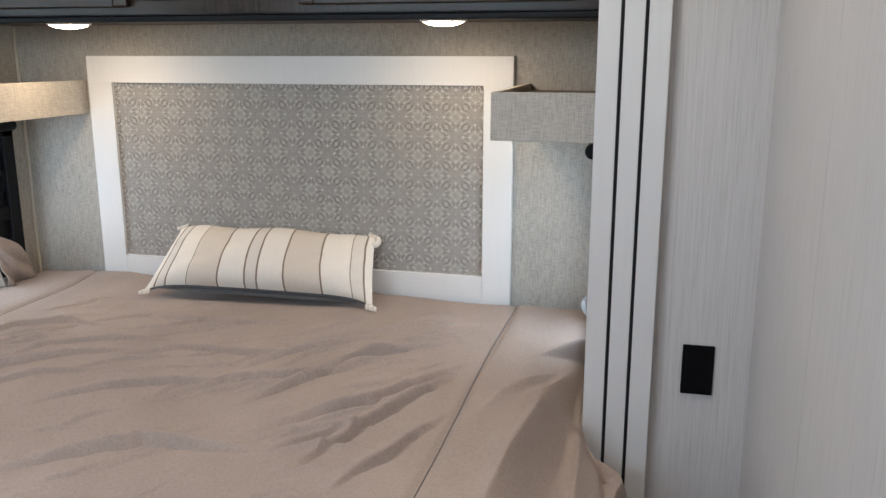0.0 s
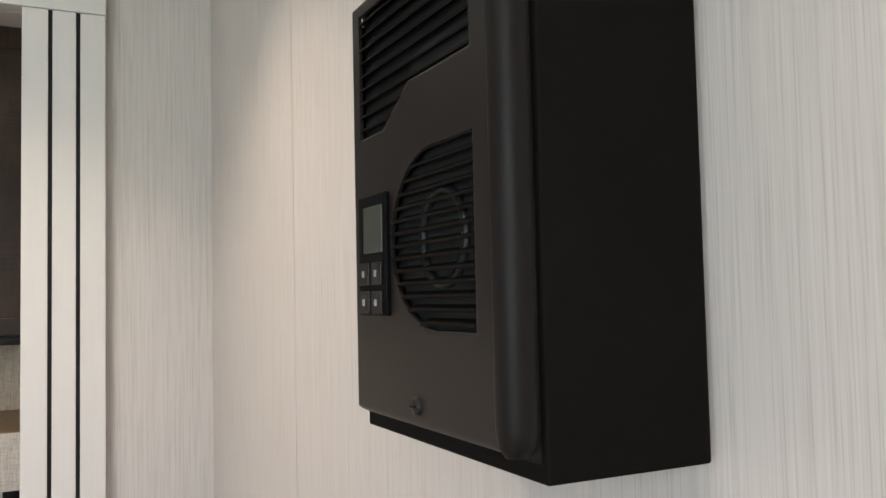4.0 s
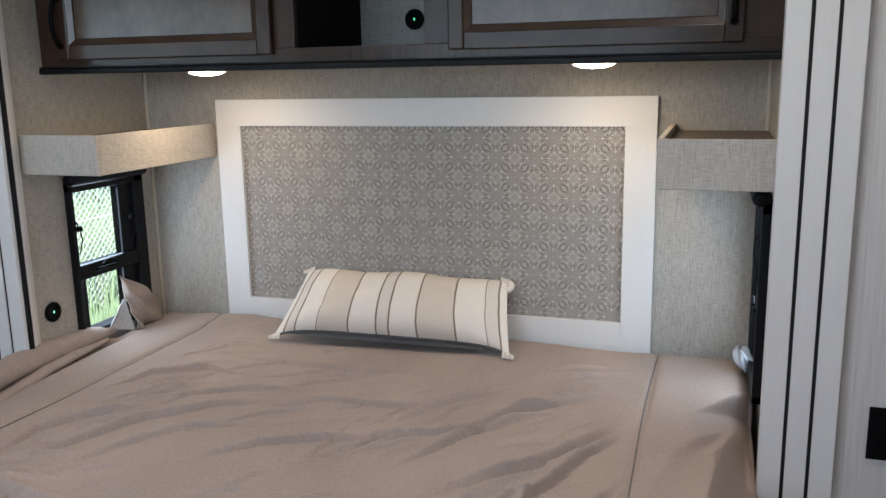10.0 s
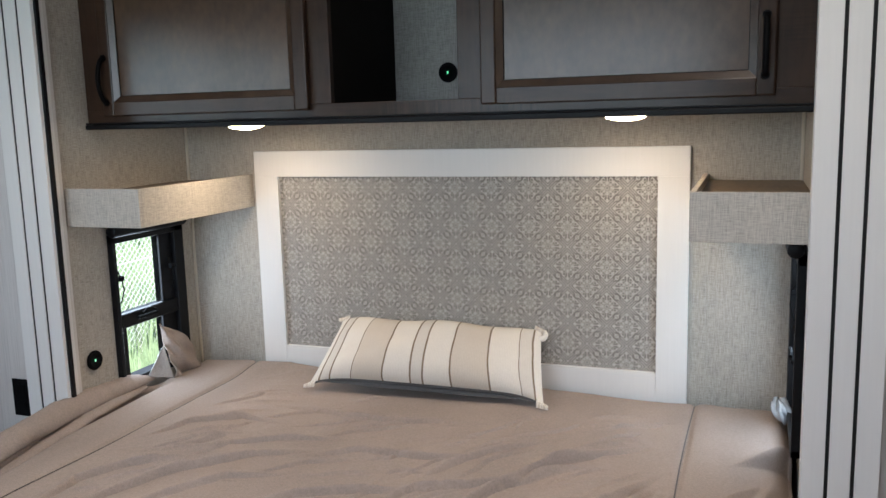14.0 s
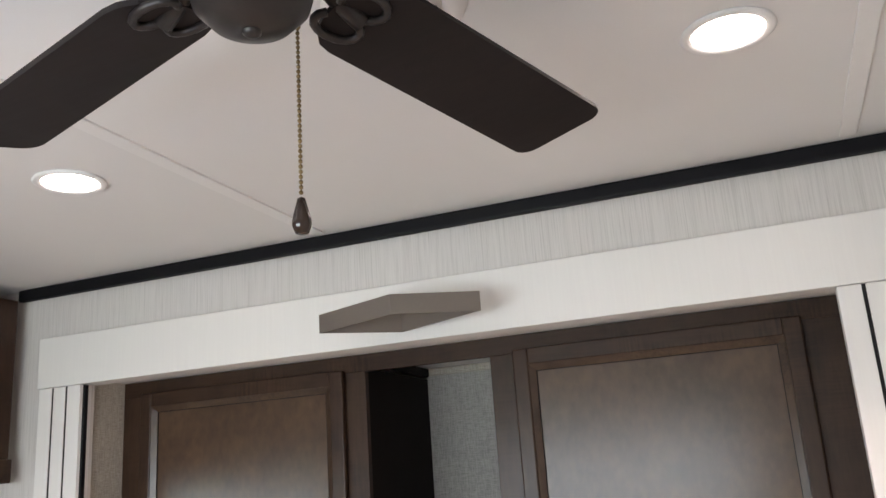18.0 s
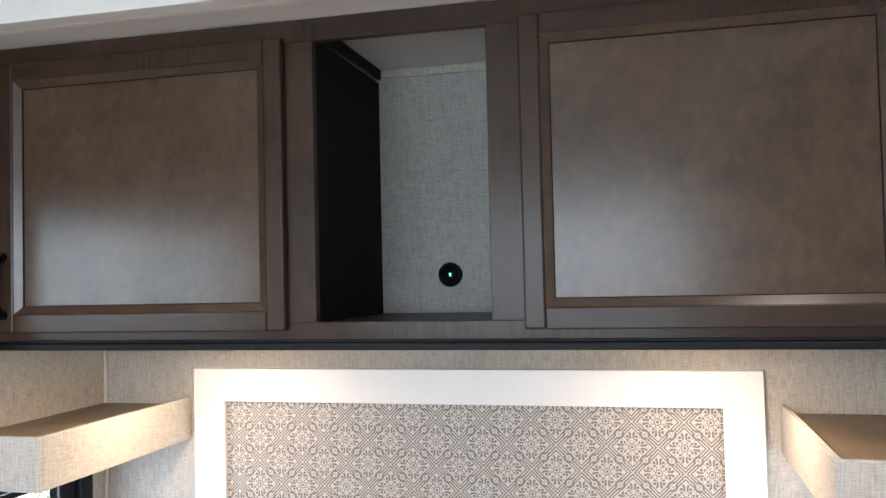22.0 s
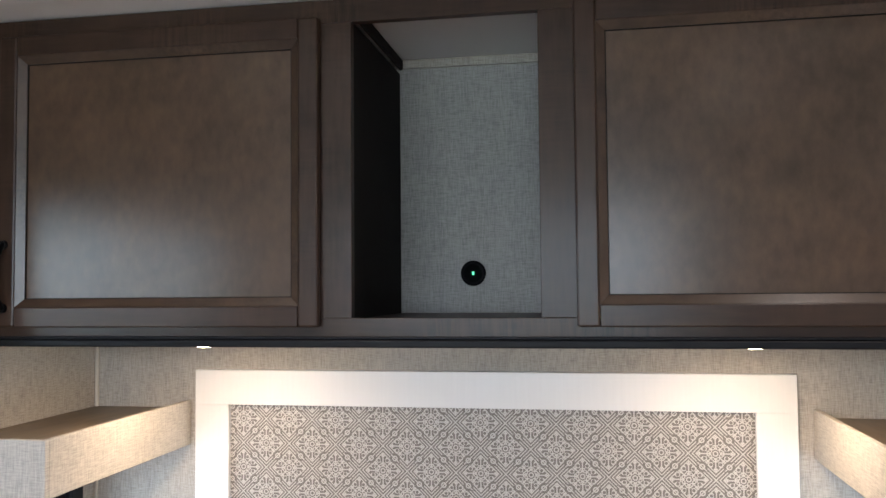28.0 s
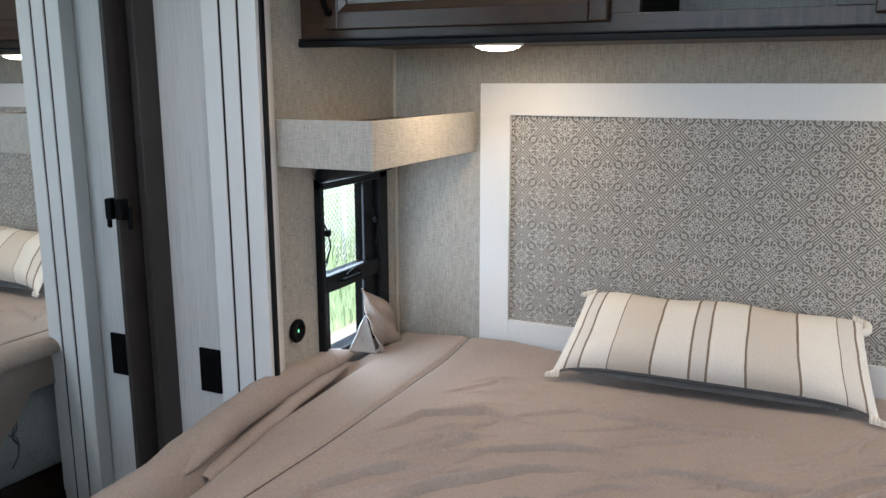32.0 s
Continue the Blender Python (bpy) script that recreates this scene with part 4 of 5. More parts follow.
# bullnose along the near edge
nose = lathe([(0, 0.139), (0.006, 0.138), (0.0095, 0.133), (0.0105, 0.123), (0.0105, -0.13), (0.0095, -0.140), (0.006, -0.145), (0, -0.146)], (HXF - 0.013, -1.9205, 1.657), n=24)
part("bullnose", nose, M_NOSE, ht, "rounded vertical lip", True)
# Black sheet gives the shade of the hollow case behind the louvres.
part("cavity_shade", box(HXF - 0.004, HXF - 0.0015, CY0 + 0.01, CY1 - 0.012, CZ0_ + 0.02, CZ1_ - 0.01, 0), surface("cavity_shade_black", (0.004, 0.004, 0.004), 0.8, vary=0.2, relief=0), ht, "black sheet that stands in for the dark space behind the louvres")
part("blower", lathe([(0.030, 0.0), (0.030, -0.003), (0.025, -0.003), (0.025, 0.0)], (HXF - 0.0045, -1.832, 1.622), "x", 36), M_INSIDE, ht, "grey blower ring behind the louvres", True)
part("deflector", prism([(-1.874, 1.738), (-1.874, 1.722), (-1.79, 1.722), (-1.80, 1.735), (-1.82, 1.738)], "x", HXF - 0.0075, HXF - 0.005), M_INSIDE, ht, "grey metal deflector behind the louvres")


def louvres(test, z0, z1, pitch):
    zz = z0
    while zz < z1:
        ys = [CY0 + 0.001 * k for k in range(230) if test(CY0 + 0.001 * k, zz)]
        if len(ys) > 6:
            part("louvre", prism([(FXC - 0.0002, zz - 0.0012), (FXC + 0.0060, zz + 0.0022), (FXC + 0.0060, zz + 0.0034), (FXC - 0.0002, zz + 0.0004)], "y", min(ys) - 0.001, max(ys) + 0.001), M_CASE, front)
        zz += pitch


louvres(in_upper, 1.7035, 1.783, 0.0094)
louvres(in_lower, 1.5720, 1.676, 0.0079)
pan = part("control_panel", box(FXC - 0.0035, FXC + 0.0005, -1.7655, -1.7175, 1.576, 1.656, 0.0012), M_PLASTIC, ht, "black control panel")
part("display", box(FXC - 0.0042, FXC - 0.003, -1.761, -1.729, 1.617, 1.648, 0.0004), M_LCD, pan, "grey unlit display")
part("display_bar", box(FXC - 0.0042, FXC - 0.003, -1.7275, -1.7215, 1.615, 1.649, 0.0004), M_PLASTIC, pan)
for by in (-1.751, -1.7295):
    for bz in (1.6035, 1.5845):
        bt = part("button", box(FXC - 0.0050, FXC - 0.003, by - 0.0085, by + 0.0085, bz - 0.0075, bz + 0.0075, 0.001), M_HEATER, pan)
        part("icon", box(FXC - 0.0054, FXC - 0.0049, by - 0.0022, by + 0.0022, bz - 0.0022, bz + 0.0022, 0.0006), M_ICON, bt, "small white button mark")
for sy_, sz_ in ((-1.803, 1.523), (-1.811, 1.788)):
    scw = part("screw", lathe([(0, -0.0032), (0.003, -0.003), (0.0052, -0.0018), (0.0056, 0.0)], (FXC, sy_, sz_), "x", 18), M_STEEL if sz_ > 1.7 else M_HEATER, ht, "", True)
    part("screw_slot", box(FXC - 0.0036, FXC - 0.0026, sy_ - 0.0035, sy_ + 0.0035, sz_ - 0.0007, sz_ + 0.0007, 0), M_PLASTIC, scw)


# ---------------------------------------------------------------- wardrobe with mirror door
WF, WY1, WY0 = -1.186, -0.600, -2.60
wr = thing("wardrobe", (-1.48, -1.6, 0), "dark maple wardrobe with a sliding mirror door", "wardrobe")
part("carcass", boxes([(WEST + 0.002, WF - 0.14, WY0, WY0 + 0.02, 0.001, 2.375), (WEST + 0.002, WF - 0.14, WY1 - 0.02, WY1, 0.001, 2.375), (WEST + 0.002, WEST + 0.012, WY0 + 0.02, WY1 - 0.02, 0.001, 2.375)]), M_DARKIN, wr)
part("end_panel", box(WEST + 0.002, -1.2545, WY1 + 0.0005, WALL_Y - 0.001, 0.001, 2.375, 0.001), M_MAPLE_SHADED, wr)
UF = -1.152
part("stile", box(-1.254, -1.232, -0.617, WALL_Y - 0.001, 0.001, 1.895, 0.002), M_MAPLE_SHADED, wr)
part("stile", box(WF - 0.022, WF, WY0, WY0 + 0.046, 0.001, 1.895, 0.002), M_WOOD, wr)
part("valance", box(WF - 0.022, -1.140, WY0, WY1 + 0.002, 1.883, 1.945, 0.003), M_WOODH, wr, "dark stained valance board over the mirror door")
part("upper_case", boxes([(WF - 0.3, UF, WY1 - 0.09, WY1, 1.946, 2.38), (WF - 0.3, UF, WY0, WY1 - 0.09, 1.946, 1.995), (WF - 0.3, UF, WY0, WY1 - 0.09, 2.345, 2.38), (WF - 0.3, UF - 0.01, WY0, WY1 - 0.09, 1.995, 2.345)], 0.002), M_WOOD, wr)
for y1 in (WY1 - 0.085, WY1 - 1.005):
    y0 = y1 - 0.90
    dd = part("upper_door", box(UF + 0.001, UF + 0.010, y0 + 0.05, y1 - 0.05, 2.04, 2.325, 0.001), M_PANEL, wr, "dark stained wardrobe top door")
    for r in ((y0, y0 + 0.056, 1.992, 2.366), (y1 - 0.056, y1, 1.992, 2.366)):
        part("door_stile", box(UF + 0.001, UF + 0.019, r[0], r[1], r[2], r[3], 0.003), M_WOOD, dd)
    for r in ((1.992, 2.048), (2.310, 2.366)):
        part("door_rail", box(UF + 0.001, UF + 0.0188, y0 + 0.056, y1 - 0.056, r[0], r[1], 0.003), M_WOOD, dd)
for k, (m0, m1, mx) in enumerate(((-1.64, -0.600, WF - 0.081), (-2.53, -1.58, WF - 0.103))):
    md = part("mirror_door", boxes([(mx - 0.014, mx, m1 - 0.069, m1, 0.03, 1.882), (mx - 0.014, mx, m0, m0 + 0.072, 0.03, 1.882), (mx - 0.014, mx, m0 + 0.072, m1 - 0.069, 1.820, 1.882), (mx - 0.014, mx, m0 + 0.072, m1 - 0.069, 0.03, 0.12)], 0.002), M_MAPLE_SHADED, wr, "maple framed sliding mirror door with shade in the frame colour")
    part("mirror", box(mx - 0.010, mx - 0.006, m0 + 0.070, m1 - 0.067, 0.118, 1.822, 0), M_MIRROR, md, "clear silvered mirror")
    if k == 0:
        lt = part("latch", box(mx, mx + 0.020, m1 - 0.080, m1 - 0.056, 1.130, 1.178, 0.004), M_PLASTIC, md, "black latch")
        part("latch_lever", box(mx + 0.020, mx + 0.032, m1 - 0.066, m1 - 0.058, 1.108, 1.160, 0.004), M_PLASTIC, lt)
part("plinth", box(WF - 0.06, WF - 0.01, WY0, WY1, 0.001, 0.03, 0.001), M_DARKIN, wr)


# ---------------------------------------------------------------- bed
TOPZ, FOOT = 0.728, -1.90
bed = thing("bed", (0, -0.95, 0), "wide bed with a quilted mattress in plastic film", "bed")
part("base", box(-0.86, 0.86, FOOT + 0.05, BACK - 0.002, 0.001, 0.40, 0.004), M_WOOD, bed, "dark boxed bed base")
mt = part("mattress", box(-0.885, 0.870, FOOT + 0.02, -0.012, 0.40, 0.660, 0.045, 4), M_MATTRESS, bed, "grey quilted mattress", True)
for k in range(7):
    y = -0.72 - 0.17 * k
    pts = [(-0.8862, y + 0.03 * math.sin(q * 0.9), 0.46 + 0.028 * q) for q in range(7)]
    part("embroidered_stem", tube(pts, 0.0016, 6), M_EMBROID, mt)
    for q in range(2, 6):
        p = Vector(pts[q])
        sgn = 1 if q % 2 else -1
        part("embroidered_leaf", tube([p, p + Vector((-0.0004, sgn * 0.014, 0.018)), p + Vector((-0.0004, sgn * 0.016, 0.036)), p + Vector((0, sgn * 0.004, 0.022)), p], 0.0014, 5), M_EMBROID, mt)


def film(u, v):
    y = -0.64 - 1.15 * u
    a = v * math.pi
    n = noise.noise((y * 7, v * 4, 0.3)) * 0.035 + noise.noise((y * 19, v * 11, 1.3)) * 0.014
    x = -0.915 - (0.075 + n) * math.sin(a) ** 0.8
    return (x, y, 0.21 + 0.29 * v + 0.3 * n)


part("plastic_film", grid(60, 24, film), M_WRAP, bed, "crumpled clear plastic film round the mattress", True)

cover = thing("coverlet", (0, -0.95, TOPZ), "wrinkled taupe coverlet spread over the bed", "coverlet")
fold_rng = random.Random(11)
# pressed folds: height, width, then the line
FOLD_LINES = [
    (0.013, 0.015, ((-0.60, -1.12), (-0.61, -0.91), (-0.54, -0.80), (-0.42, -0.71))),
    (0.017, 0.017, ((-0.54, -1.14), (-0.49, -0.93), (-0.40, -0.81), (-0.27, -0.68), (-0.12, -0.60))),
    (0.012, 0.014, ((-0.43, -1.10), (-0.35, -0.92), (-0.25, -0.81), (-0.12, -0.74))),
    (0.012, 0.016, ((-0.64, -0.66), (-0.58, -0.53), (-0.46, -0.45), (-0.30, -0.48))),
    (0.012, 0.014, ((-0.46, -0.76), (-0.37, -0.64), (-0.24, -0.56), (-0.08, -0.52))),
    (0.014, 0.017, ((-0.22, -1.00), (-0.08, -0.84), (0.07, -0.76), (0.22, -0.72))),
    (0.011, 0.018, ((-0.48, -0.33), (-0.20, -0.36), (0.00, -0.36), (0.20, -0.32))),
    (0.012, 0.016, ((-0.20, -0.68), (-0.05, -0.58), (0.15, -0.56), (0.28, -0.50))),
    (0.016, 0.020, ((0.02, -0.92), (0.15, -0.73), (0.34, -0.65), (0.48, -0.56))),
    (0.018, 0.022, ((0.20, -0.88), (0.27, -0.77), (0.33, -0.66), (0.41, -0.54), (0.52, -0.43), (0.67, -0.31))),
    (0.018, 0.022, ((0.26, -0.97), (0.42, -0.85), (0.51, -0.79), (0.58, -0.66), (0.68, -0.46))),
    (0.018, 0.020, ((0.43, -1.16), (0.52, -0.91), (0.58, -0.74), (0.67, -0.54))),
    (0.016, 0.020, ((0.53, -1.18), (0.63, -0.94), (0.69, -0.74))),
    (0.012, 0.016, ((0.12, -0.68), (0.18, -0.59), (0.27, -0.47), (0.43, -0.34))),
    (0.010, 0.014, ((0.36, -1.06), (0.45, -0.95), (0.53, -0.88))),
    (0.020, 0.030, ((-0.62, -1.24), (-0.45, -1.16), (-0.20, -1.18))),
    (0.018, 0.028, ((-0.10, -1.25), (0.15, -1.05), (0.42, -1.02))),
    (0.020, 0.034, ((-0.55, -1.48), (-0.10, -1.36), (0.35, -1.40))),
]
for _ in range(64):
    fx, fy, ln, way = fold_rng.uniform(-0.55, 0.58), fold_rng.uniform(-1.35, -0.22), fold_rng.uniform(0.05, 0.16), fold_rng.gauss(0.80, 0.25)
    bend = fold_rng.uniform(-0.025, 0.025)
    FOLD_LINES.append((fold_rng.uniform(0.004, 0.008), fold_rng.uniform(0.008, 0.013), ((fx - ln * math.cos(way), fy - ln * math.sin(way)), (fx - bend, fy + bend), (fx + ln * math.cos(way), fy + ln * math.sin(way)))))
DRAPE_LINES = [
    (0.034, 0.034, ((0.90, -0.33), (0.85, -0.62), (0.82, -0.98), (0.80, -1.30))),
    (0.026, 0.026, ((0.92, -0.36), (0.93, -0.62), (0.94, -0.95), (0.93, -1.25))),
    (0.014, 0.018, ((0.88, -0.40), (0.82, -0.55), (0.76, -0.68), (0.72, -0.84))),
    (-0.050, 0.013, ((0.962, -0.40), (0.972, -0.52), (0.985, -0.66), (0.992, -0.84))),
]


def framed(lines):
    """Adds to each fold the box that it can reach."""
    return [(amp, wd, line, min(p[0] for p in line) - 4 * wd, max(p[0] for p in line) + 4 * wd, min(p[1] for p in line) - 4 * wd, max(p[1] for p in line) + 4 * wd) for amp, wd, line in lines]


FOLD_LINES, DRAPE_LINES = framed(FOLD_LINES), framed(DRAPE_LINES)


def ridges(lines, x, y, crisp=True):
    """Height of the pressed folds: each falls off steeply on its near side and softly on its far side."""
    h = dip = 0.0
    if crisp:
        x, y = x + 0.012 * noise.noise((x * 9, y * 9, 3.0)) + 0.004 * noise.noise((x * 31, y * 31, 1.0)), y + 0.012 * noise.noise((x * 9, y * 9, 8.0)) + 0.004 * noise.noise((x * 31, y * 31, 6.0))
    for amp, wd, line, x0, x1, y0, y1 in lines:
        reach = 4 * wd
        if not (x0 < x < x1 and y0 < y < y1):
            continue
        best, n = (9.0, 0.0, 1.0), len(line) - 1
        for k in range(n):
            (ax, ay), (bx, by) = line[k], line[k + 1]
            dx, dy = bx - ax, by - ay
            t = max(0.0, min(1.0, ((x - ax) * dx + (y - ay) * dy) / (dx * dx + dy * dy)))
            ox, oy = x - ax - t * dx, y - ay - t * dy
            d = math.hypot(ox, oy)
            if d < best[0]:
                best = (d, (k + t) / n, dx * oy - dy * ox)
        d, f, hand = best
        if d < reach:
            wide = wd * (1.15 if hand > 0 else 0.36 if crisp else 0.65) * (0.85 + 0.3 * noise.noise((x * 9, y * 9, amp * 400)))
            rise = 1.15 * amp * step(0, 0.4, f) * step(0, 0.4, 1 - f) * math.exp(-((d / wide) ** 1.3))
            if crisp and hand < 0:
                # the cloth is drawn in along the foot of the steep side
                dip += 0.65 * amp * step(0, 0.3, f) * step(0, 0.3, 1 - f) * math.exp(-(((d - 1.9 * wide) / (0.7 * wide)) ** 2))
            h = max(h, rise) if amp > 0 else h + rise
    return h - dip


PUCKERS = [(s_ * (0.61 - ln), -0.22 - 0.075 * k + fold_rng.uniform(-0.02, 0.02), ln, fold_rng.uniform(0.1, 0.6), fold_rng.uniform(0.008, 0.014), fold_rng.uniform(0.008, 0.018)) for s_ in (-1, 1) for k in range(19) for ln in (fold_rng.uniform(0.05, 0.15),)]


def crease_x(y):
    """Line of the deep crease on the wardrobe side."""
    return -0.897 + 0.012 * step(-0.24, -0.62, y) + 0.065 * step(-0.58, -1.05, y)


def top_height(x, y):
    ax = abs(x)
    inner = 1 - step(0.60, 0.70, ax)
    h = (0.012 * noise.noise((x * 2.1, y * 2.6, 0.0)) + 0.005 * noise.noise((x * 5, y * 7, 2.0))) * (0.4 + 0.6 * inner)
    if inner > 0:
        warp = 0.06 * noise.noise((x * 2.0, y * 2.0, 7.0))
        calm = 0.15 + 0.85 * step(-0.15, 0.30, noise.noise((x * 1.9, y * 2.3, 3.3)) + 0.05)
        along, over = 0.82 * x + 0.57 * y, 0.82 * y - 0.57 * x + warp
        n1 = abs(noise.noise((along * 1.9, over * 9.5, 5.0)))
        n2 = abs(noise.noise((along * 3.5, (over + 0.12 * x) * 19.0, 9.0)))
        h += inner * calm * (0.0040 * max(0.0, 1 - 3.5 * n1) ** 1.5 + 0.0018 * max(0.0, 1 - 3.5 * n2) ** 1.5)
        h += inner * ridges(FOLD_LINES, x, y)
        for fx, fy, ln, tilt, wd, amp in PUCKERS:
            dx, dy = x - fx, y - fy
            if abs(dx) > ln or abs(dy) > 0.4:
                continue
            a = dx * math.cos(tilt) + dy * math.sin(tilt)
            b = -dx * math.sin(tilt) + dy * math.cos(tilt) + 0.04 * math.sin(a * 5 + fx * 9)
            if abs(a) < ln and abs(b) < wd * 5:
                h += inner * amp * (1 - (a / ln) ** 2) ** 2 * math.exp(-abs(b) / wd * (1.0 if b > 0 else 1.8))
    h += 0.003 * math.exp(-((ax - 0.730) / 0.03) ** 2) - 0.006 * math.exp(-((ax - 0.692) / 0.008) ** 2)
    # rolled fold on the wardrobe side with its crease
    r = step(-1.55, -0.95, y) * (1 - step(-0.34, -0.20, y))
    xc = crease_x(y)
    h += r * (0.036 * math.exp(-((x - xc + 0.050) / 0.045) ** 2) - 0.052 * math.exp(-((x - xc - 0.006) / 0.020) ** 2))
    h += 0.018 * math.exp(-((x + 0.60) / 0.25) ** 2 - ((y + 0.02) / 0.1) ** 2)
    # tuck on the heater side: ahead of it the cloth hangs away over the edge in long folds
    edge = -0.292 - 1.20 * (0.90 - x) + 0.9 * (0.90 - x) ** 2
    ahead = 1 - step(edge - 0.016, edge, y)
    side = step(0.78, 0.96, x)
    h -= ahead * 0.105 * side * (0.6 + 0.4 * (1 - step(-0.75, -0.35, y)))
    h += ahead * step(0.70, 0.78, x) * ridges(DRAPE_LINES, x, y, False)
    h += 0.014 * step(0.80, 0.92, x) * math.exp(-((y - edge - 0.006) / 0.016) ** 2)
    return h


def half_width(y, s):
    inner = 0.925 if s < 0 else 0.930
    outer = (0.965 if s < 0 else 1.000)
    return inner + (outer - inner) * (1 - (step(-0.84, -0.60, y) if s < 0 else step(-0.78, -0.590, y)))


def spread(u, v):
    y = FOOT - 0.03 + (BACK - 0.008 - FOOT) * v
    s = -1 if u < 0.5 else 1
    hw, r = half_width(y, s), 0.050
    out = 1 - step(-0.70, -0.58, y)
    drop = 0.07 + 0.36 * out if s > 0 else 0.03 + 0.62 * min(0.55, max(0.0, -0.67 - y))
    flat = hw - r
    arc = abs(u - 0.5) * 2 * (flat + r * math.pi / 2 + drop)
    if arc < flat:
        x, z = arc, 0.0
    elif arc < flat + r * math.pi / 2:
        g = (arc - flat) / r
        x, z = flat + r * math.sin(g), -r * (1 - math.cos(g))
    else:
        d = arc - flat - r * math.pi / 2
        x, z = hw + out * (0.10 * d + 0.022 * math.sin(y * 17 + 2 * s) * min(1, d / 0.1) + 0.012 * math.sin(y * 41) * min(1, d / 0.15)), -r - d
    h = top_height(s * min(arc, hw), y) * (1 if arc < flat + r else max(0.0, 1 - (arc - flat - r) / 0.1))
    zz = TOPZ + z + h
    if v < 0.04:
        zz -= 0.10 * (1 - v / 0.04) ** 2
    return (s * x, y, zz)


top = part("top_cloth", grid(840, 700, spread), M_COVER, cover, "", True)
for s in (-1, 1):
    pts = []
    for k in range(240):
        y = -0.02 - 1.80 * k / 239
        x = s * (0.692 + 0.005 * math.sin(y * 4.3))
        pts.append((x, y, TOPZ + top_height(x, y) + 0.0005))
    part("seam", tube(pts, 0.0015, 6), M_SEAM, cover, "darker stitched seam", True)


def rolled_fold(name, line, label, across="x"):
    """A fold of cloth lying over the sheet: (x, y, z, half width, height) along it; its inner side overhangs."""
    n = len(line) - 1

    def at(u, v):
        f = u * n
        i = min(int(f), n - 1)
        f -= i
        f = f * f * (3 - 2 * f)
        x, y, z, w, h = (p + (q - p) * f for p, q in zip(line[i], line[i + 1]))
        g = radians(-70 + 250 * v)
        wob = 1 + 0.18 * noise.noise((y * 9, x * 9, v * 2)) + 0.10 * noise.noise((y * 23, x * 23, v * 3))
        if across == "y":
            return (x, y - w * math.cos(g) * wob, z + h * math.sin(g) * (wob if g > 0 else 0.6))
        return (x + w * math.cos(g) * wob, y + 0.006 * noise.noise((y * 7, v * 3, 2)), z + h * math.sin(g) * (wob if g > 0 else 0.6))

    part(name, grid(22 * n, 22, at), M_COVER, cover, label, True)


rolled_fold("edge_fold", [(-0.922, -0.25, 0.737, 0.010, 0.012), (-0.920, -0.36, 0.748, 0.029, 0.030), (-0.920, -0.50, 0.751, 0.038, 0.035), (-0.915, -0.64, 0.751, 0.043, 0.037), (-0.900, -0.80, 0.744, 0.048, 0.034), (-0.885, -0.98, 0.730, 0.046, 0.022), (-0.868, -1.16, 0.722, 0.036, 0.010)], "rolled edge fold of the coverlet")
rolled_fold("inner_fold", [(-0.905, -0.30, 0.726, 0.008, 0.006), (-0.893, -0.42, 0.728, 0.022, 0.015), (-0.884, -0.56, 0.726, 0.026, 0.016), (-0.866, -0.72, 0.716, 0.026, 0.014), (-0.845, -0.92, 0.702, 0.024, 0.010)], "small inner fold of the coverlet")



# a corner of the coverlet that stands up against the window
PEAK, FRONT, REAR, TIP = Vector((-0.908, -0.212, 0.902)), Vector((-0.876, -0.205, 0.728)), Vector((-0.880, -0.050, 0.730)), Vector((-0.918, -0.275, 0.750))


def flap(u, v):
    base = FRONT.lerp(REAR, u)
    p = base.lerp(PEAK, v)
    belly = math.sin(math.pi * min(1.0, v * 1.05))
    p += Vector((0.022, -0.004, 0.0)) * belly * math.sin(math.pi * u) + Vector((0, 0.020, 0.022)) * belly * u ** 3
    return p + Vector((0.016, 0, 0.004)) * noise.noise((u * 4.2 + 2 * v, v * 2.4, 3.0)) * (1 - v * v) * 1.6 + Vector((0.010, 0, 0)) * math.sin(11 * u + 5 * v) * (1 - v)


def lining(u, v):
    base = FRONT.lerp(TIP, u)
    return base.lerp(FRONT.lerp(PEAK, 0.62) + Vector((-0.004, -0.004, 0)), v) + Vector((-0.012, -0.006, 0)) * math.sin(math.pi * v) * math.sin(math.pi * u)


part("turned_corner", grid(36, 26, flap), M_COVER, cover, "turned-up corner of the coverlet", True)
part("corner_lining", grid(14, 18, lining), M_LINING, cover, "pale lining of the turned corner", True)
for ob in list(cover.children):
    if ob.name.startswith(("turned", "corner")):
        md_ = ob.modifiers.new("thickness", "SOLIDIFY")
        md_.thickness = 0.004


def tuft(u, v):
    a, b = u * 2 * math.pi, v * math.pi
    n = 0.7 + 0.5 * noise.noise((3 * math.cos(a), 3 * math.sin(a), 3 * v + 4))
    r = math.sin(b) * n
    return (0.912 + 0.034 * r * math.cos(a) - 0.012 * math.cos(b), -0.10 + 0.06 * r * math.sin(a), 0.758 + 0.040 * math.cos(b) * n)


tf = thing("plastic_scrap", (0.915, -0.10, 0.735), "crumpled grey plastic film at the bed corner", "plastic film")
part("film", grid(28, 14, tuft), surface("grey_plastic_film", (0.38, 0.39, 0.40), 0.18, vary=0.25, scale=30, relief=0.05), tf, "", True)


# ---------------------------------------------------------------- cushion
cu = thing("lumbar_cushion", (-0.045, -0.13, TOPZ), "cream lumbar cushion with beige and brown stripes", "cushion")
cush = Matrix.Translation((-0.043, -0.098, TOPZ + 0.108)) @ Matrix.Rotation(radians(2.0), 4, "Z") @ Matrix.Rotation(radians(0.6), 4, "Y") @ Matrix.Rotation(radians(-47), 4, "X")


